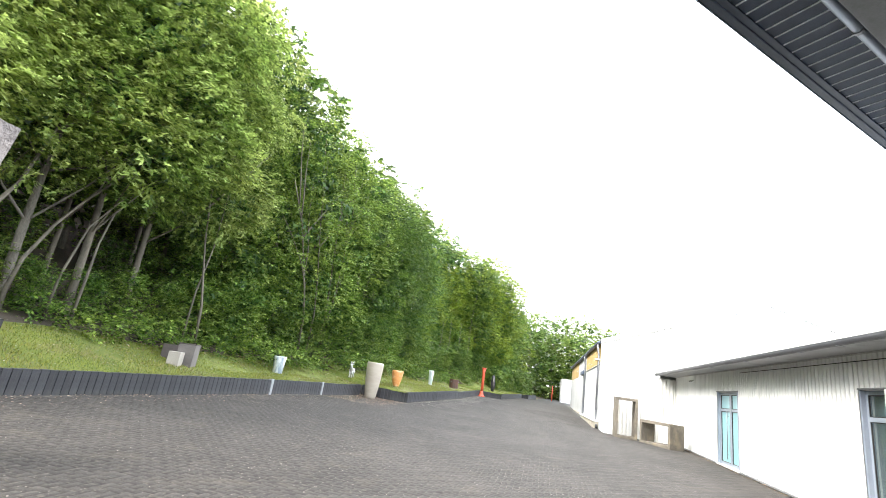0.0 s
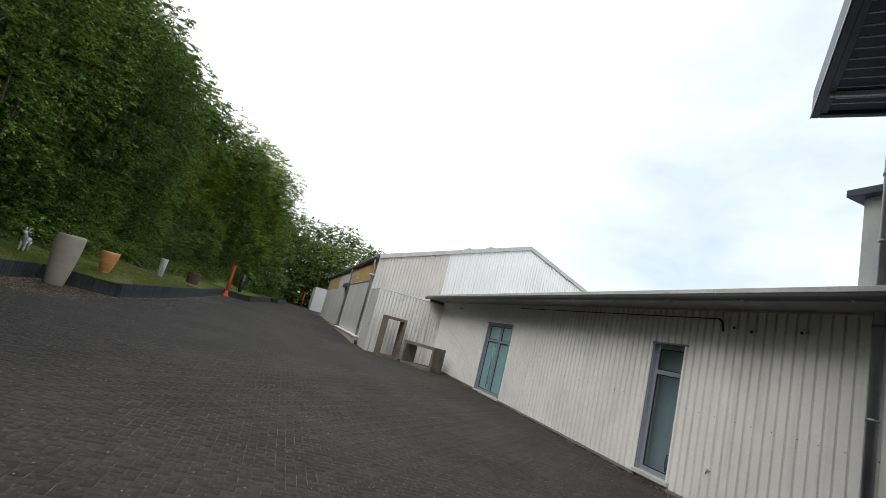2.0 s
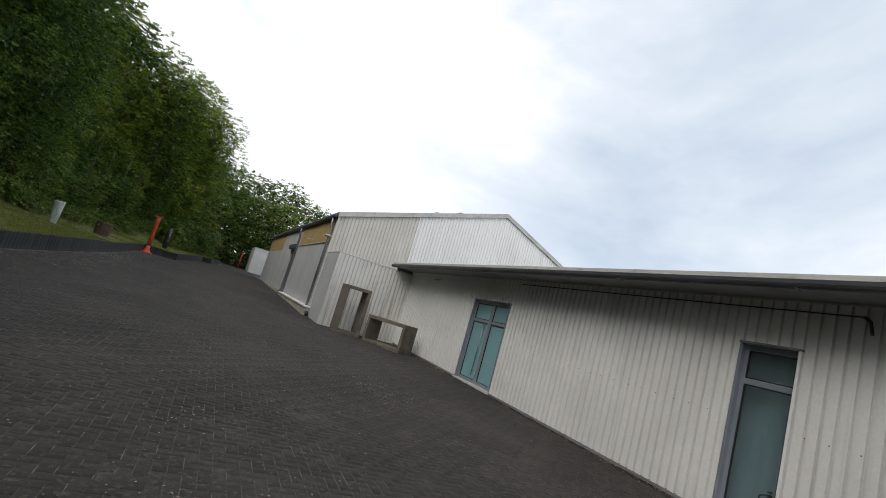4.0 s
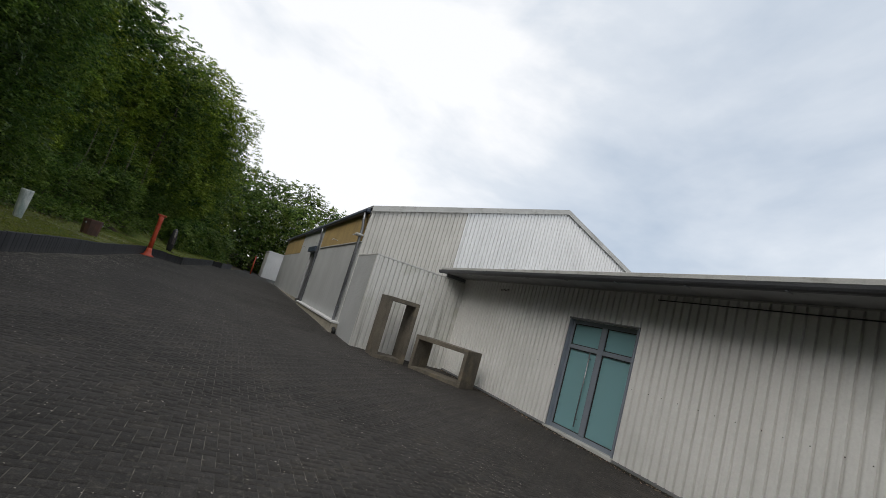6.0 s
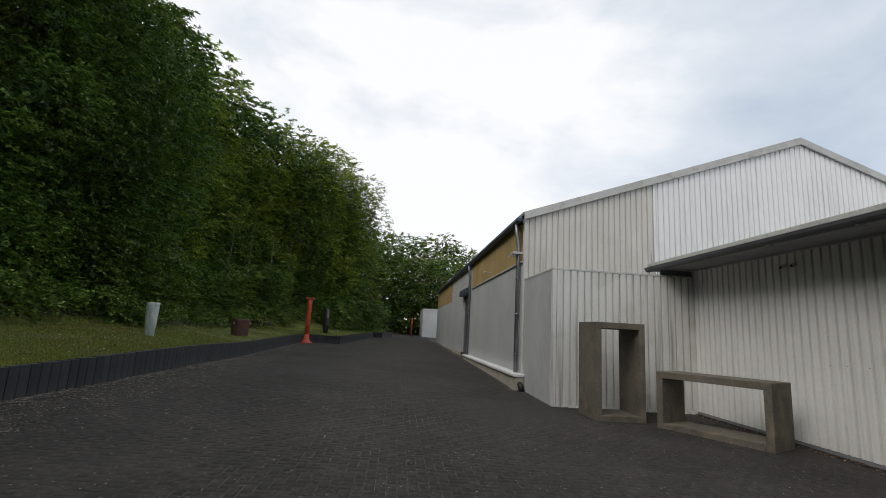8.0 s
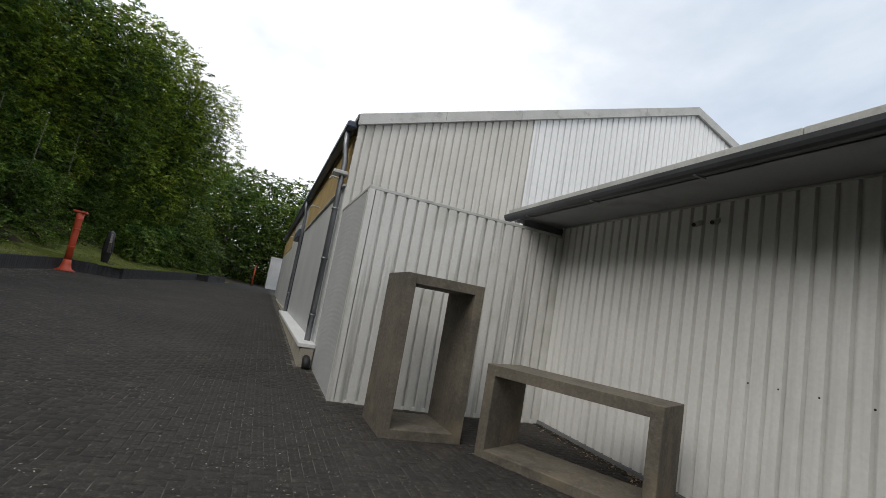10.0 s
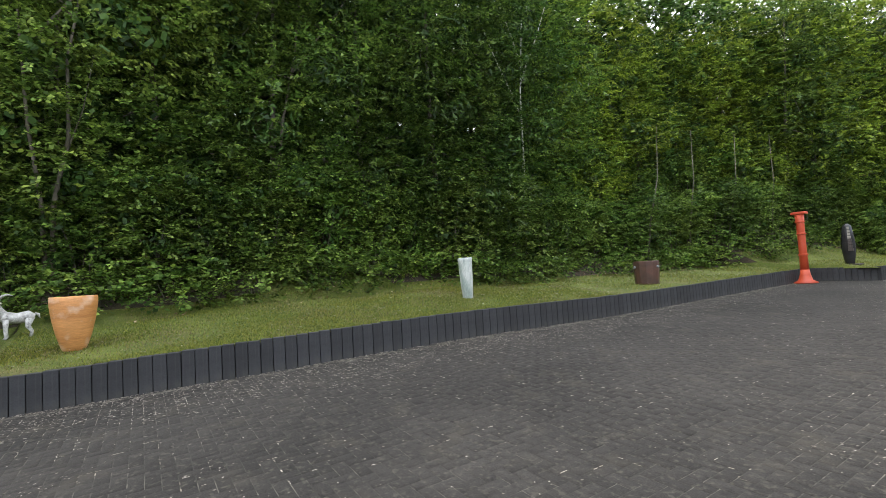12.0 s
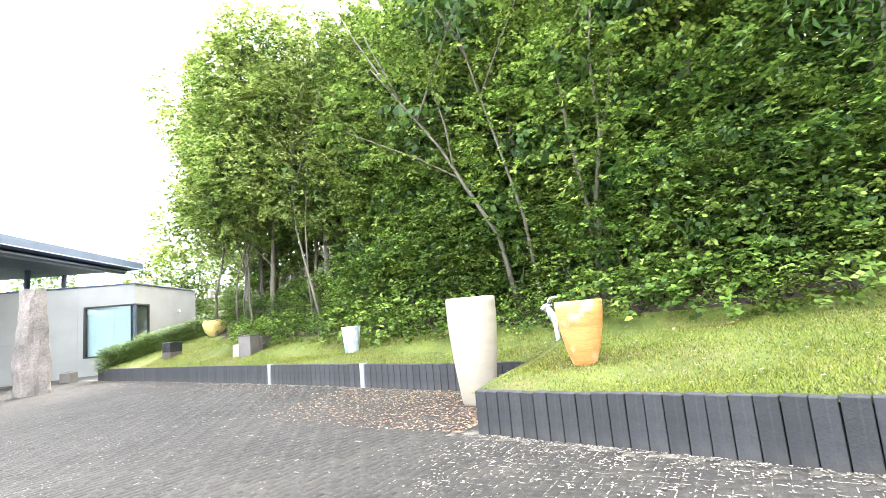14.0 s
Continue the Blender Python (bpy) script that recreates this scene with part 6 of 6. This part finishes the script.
lt_keep = np.array([noise.noise((0.7 * a, 0.7 * b, 6.0)) for a, b in zip(lt_x, lt_y)]) > -0.05
lt_x, lt_y = lt_x[lt_keep], lt_y[lt_keep]
lt = np.column_stack([lt_x, lt_y, np.array([bank_z(a, b) for a, b in zip(lt_x, lt_y)]) + 0.012 + 0.03 * R.rand(len(lt_x))])
lt_a = 6.283 * R.rand(len(lt))
lt_u = np.column_stack([np.cos(lt_a), np.sin(lt_a), 0.3 * R.randn(len(lt))]) * (0.02 + 0.025 * R.rand(len(lt), 1))
lt_v = np.column_stack([-np.sin(lt_a), np.cos(lt_a), 0.3 * R.randn(len(lt))]) * 0.02
solid("bank_leaf_litter", quads_mesh("bank_leaf_litter", np.stack([lt - lt_u, lt - lt_v, lt + lt_u, lt + lt_v], axis=1).reshape(-1, 3), M_LITTER_B), None, "brown leaf litter where the lawn meets the wood", "fallen leaves", "stuff")
# bare edge weeds along the top of the kerb and daisies
n = 1500
ys = 4 + 36 * R.rand(n)
kx = np.array([kerb_x(v) for v in ys])
xs = kx - 0.2 - 2.6 * R.rand(n)
zs = np.array([bank_z(a, b) for a, b in zip(xs, ys)]) + 0.05
c = np.column_stack([xs, ys, zs])
s_ = 0.014
dais = np.stack([c + (-s_, -s_, 0), c + (s_, -s_, 0), c + (s_, s_, 0.004), c + (-s_, s_, 0.004)], axis=1).reshape(-1, 3)
solid("daisies", quads_mesh("daisies", dais, M_LITTER), None, "tiny white daisies dotted through the lawn", "flowers", "stuff")


def litter(name, label, pts, size, m_):
    n = len(pts)
    a = 6.283 * R.rand(n)
    d = np.column_stack([np.cos(a), np.sin(a), 0.07 * R.randn(n)]) * size * (0.5 + R.rand(n, 1))
    e2 = np.column_stack([-np.sin(a), np.cos(a), 0.07 * R.randn(n)]) * size * (0.4 + 0.5 * R.rand(n, 1))
    p = np.column_stack([pts, zg(pts[:, 0], pts[:, 1]) + 0.014 + 0.006 * R.rand(n)])
    return solid(name, quads_mesh(name, np.stack([p - d, p - e2, p + d, p + e2], axis=1).reshape(-1, 3), m_), None, label, "fallen leaves", "stuff")


def by_kerb(n, y0, y1, reach):
    ys = y0 + (y1 - y0) * R.rand(n)
    kx = np.array([kerb_x(v) for v in ys])
    return np.column_stack([kx + 0.03 + reach * R.rand(n) ** 2.2, ys])


clump = by_kerb(330, 22.1, 42.0, 1.5)
clump = np.repeat(clump, 10, axis=0) + 0.08 * R.randn(330 * 10, 2)
clump[:, 0] = np.maximum(clump[:, 0], np.array([kerb_x(v) for v in clump[:, 1]]) + 0.03)
litter("fallen_petals", "pale fallen petals and leaves gathered along the kerb", np.concatenate([np.concatenate([by_kerb(2000, 22.1, 42.5, 1.2), by_kerb(1000, 22.1, 42.5, 0.25)]), clump]), 0.0125, M_LITTER)
tufts = by_kerb(420, 22.2, 40.0, 1.1)
tufts = np.repeat(tufts, 5, axis=0) + 0.035 * R.randn(420 * 5, 2)
tufts[:, 0] = np.maximum(tufts[:, 0], np.array([kerb_x(v) for v in tufts[:, 1]]) + 0.05)
litter("petal_drifts", "pale drifts of matted petals along the curving kerb", tufts, 0.015, M_LITTER)
nook = np.column_stack([-8.6 + 2.1 * R.rand(2600) ** 1.3, 21.75 - 4.0 * R.rand(2600) ** 1.8])
litter("brown_leaves", "brown dry leaves drifted into the corner by the pot", np.concatenate([nook, by_kerb(900, 3.0, 21.5, 0.9)]), 0.021, M_LITTER_B)
yard = np.column_stack([-8.5 + 14 * R.rand(9000), 2 + 40 * R.rand(9000)])
spots = np.column_stack([-5 + 9.5 * R.rand(130), 3 + 26 * R.rand(130)])
spots = np.repeat(spots, 16, axis=0) + 0.14 * R.randn(130 * 16, 2)
gather = np.array([1.5, 16.35]) + R.randn(260, 2) * (0.45, 0.8)
allp = np.concatenate([yard, spots, np.repeat(gather, 2, axis=0) + 0.02 * R.randn(520, 2)])
keep = np.array([kerb_x(v) + 0.05 < u < 5.65 and not (u > 2.0 and v > 26.5) for u, v in allp])
litter("scattered_petals", "tiny pale petals and grit scattered over the paving", allp[keep], 0.010, M_LITTER)
wallp = np.column_stack([5.45 + 0.3 * R.rand(1900) ** 0.4, 8.6 + 18 * R.rand(1900)])
litter("wall_foot_debris", "brown leaf debris along the foot of the white wall", wallp, 0.018, M_LITTER_B)

moss_n = 5200
mp_ = np.column_stack([5.60 + 0.13 * R.rand(moss_n) ** 0.5, 8.6 + 18.1 * R.rand(moss_n)])
mp_ = mp_[np.array([noise.noise((0.0, 1.6 * v, 2.0)) for v in mp_[:, 1]]) + 0.3 * R.randn(moss_n) > -0.15]
litter("moss_edge", "dark moss and grit along the foot of the white wall", mp_, 0.030, M_MOSS)

# ---- herringbone pavers: those nearest the annex one by one, the rest of the field in one mesh ----
paving = thing("paving", "dark grey concrete pavers laid in herringbone", "paving", kind="structure")
LP, WP, JT, PT = 0.20, 0.10, 0.006, 0.0045


def paver_corners(x, y, lx, ly):
    """Chamfered top of one paver: five quads."""
    x0, x1, y0, y1 = x + JT / 2, x + lx - JT / 2, y + JT / 2, y + ly - JT / 2
    c = 0.003
    lo = [(x0, y0), (x1, y0), (x1, y1), (x0, y1)]
    hi = [(x0 + c, y0 + c), (x1 - c, y0 + c), (x1 - c, y1 - c), (x0 + c, y1 - c)]
    a = [(p[0], p[1], 0.0) for p in lo]
    b = [(p[0], p[1], PT) for p in hi]
    return a, b


def paver_mesh(lx, ly):
    a, b = paver_corners(-lx / 2, -ly / 2, lx, ly)
    return Build().add(a + b, [(4, 5, 6, 7), (0, 1, 5, 4), (1, 2, 6, 5), (2, 3, 7, 6), (3, 0, 4, 7)]).mesh("paver", M_PAVE)


PM = {0: paver_mesh(LP, WP), 1: paver_mesh(WP, LP)}
field_v, far_v, joint_pts, singles = [], [], [], 0
X0, Y0 = -9.6, -3.0
for iy in range(0, 670):
    for ix in range(0, 156):
        k = (ix - iy) % 4
        if k == 0:
            lx, ly, o = LP, WP, 0
        elif k == 3:
            lx, ly, o = WP, LP, 1
        else:
            continue
        x, y = X0 + ix * WP, Y0 + iy * WP
        cx, cy = x + lx / 2, y + ly / 2
        if cx - lx / 2 < kerb_x(cy) + 0.03 or cx > 5.68 or (cy > 26.72 and cx > (2.37 if cy < 28.85 else 2.08)) or (cx < -6.4 and cy > 21.6):
            continue
        z = zg(cx, cy)
        reach = cx - (kerb_x(cy) if cy < 21.9 or cy > 22.1 else -6.5)
        if 12.0 < cy < 42.0 and reach < 5.0 and rs.random() < 0.9 * math.exp(-max(0.0, reach - 0.7) / 0.8) + 0.025:
            for _ in range(4 if reach < 1.2 else 3):
                e = rs.random()
                joint_pts.append((x + e * lx, y, 1.0, 0.0) if rs.random() < 0.5 else (x, y + e * ly, 0.0, 1.0))
        if 0.4 < cx < 2.35 and 24.2 < cy < 27.2 and singles < 300:
            part("paver", PM[o], None, paving, at=pose(cx, cy, z + rs.uniform(-0.0015, 0.0015), rs.uniform(-0.5, 0.5) + 0.87, rs.uniform(-0.5, 0.5) + 1.2, 0))
            singles += 1
            continue
        if cy > 36:
            far_v.append([(px, py, zg(px, py) + PT) for px, py in ((x + 0.003, y + 0.003), (x + lx - 0.003, y + 0.003), (x + lx - 0.003, y + ly - 0.003), (x + 0.003, y + ly - 0.003))])
            continue
        a, b = paver_corners(x, y, lx, ly)
        dz = rs.uniform(-0.0012, 0.0012)
        a = [(p[0], p[1], zg(p[0], p[1])) for p in a]
        b = [(p[0], p[1], zg(p[0], p[1]) + PT + dz) for p in b]
        field_v.append(a + b)
fv = np.array(field_v, np.float32)
nf_ = len(fv)
me = bpy.data.meshes.new("paver_field")
me.vertices.add(nf_ * 8)
me.vertices.foreach_set("co", fv.ravel())
pat = np.array([4, 5, 6, 7, 0, 1, 5, 4, 1, 2, 6, 5, 2, 3, 7, 6, 3, 0, 4, 7], np.int32)
idx = (np.arange(nf_, dtype=np.int32)[:, None] * 8 + pat[None]).ravel()
me.loops.add(len(idx))
me.loops.foreach_set("vertex_index", idx)
me.polygons.add(nf_ * 5)
me.polygons.foreach_set("loop_start", np.arange(nf_ * 5, dtype=np.int32) * 4)
me.materials.append(M_PAVE_FIELD)
me.update(calc_edges=True)
tagged(part("paver_field", me, None, paving, "the rest of the dark herringbone pavers"), kind="stuff")
tagged(part("far_paver_field", quads_mesh("far_paver_field", np.array(far_v), M_PAVE_FIELD), None, paving, "the far dark herringbone pavers"), kind="stuff")
jp = np.array(joint_pts)
jn = len(jp)
jd = jp[:, 2:4] * (0.010 + 0.016 * R.rand(jn, 1))
jw = jp[:, 3:1:-1] * (0.0025 + 0.003 * R.rand(jn, 1))
jz = zg(jp[:, 0], jp[:, 1]) + 0.0052 + 0.0015 * R.rand(jn)
flakes = np.stack([np.column_stack([jp[:, :2] + o, jz]) for o in (-jd - jw, jd - 0.6 * jw, 0.8 * jd + jw, -jd + 0.7 * jw)], axis=1).reshape(-1, 3)
solid("joint_litter", quads_mesh("joint_litter", flakes, M_LITTER), None, "pale petals and grit settled in the paving joints", "fallen leaves", "stuff")
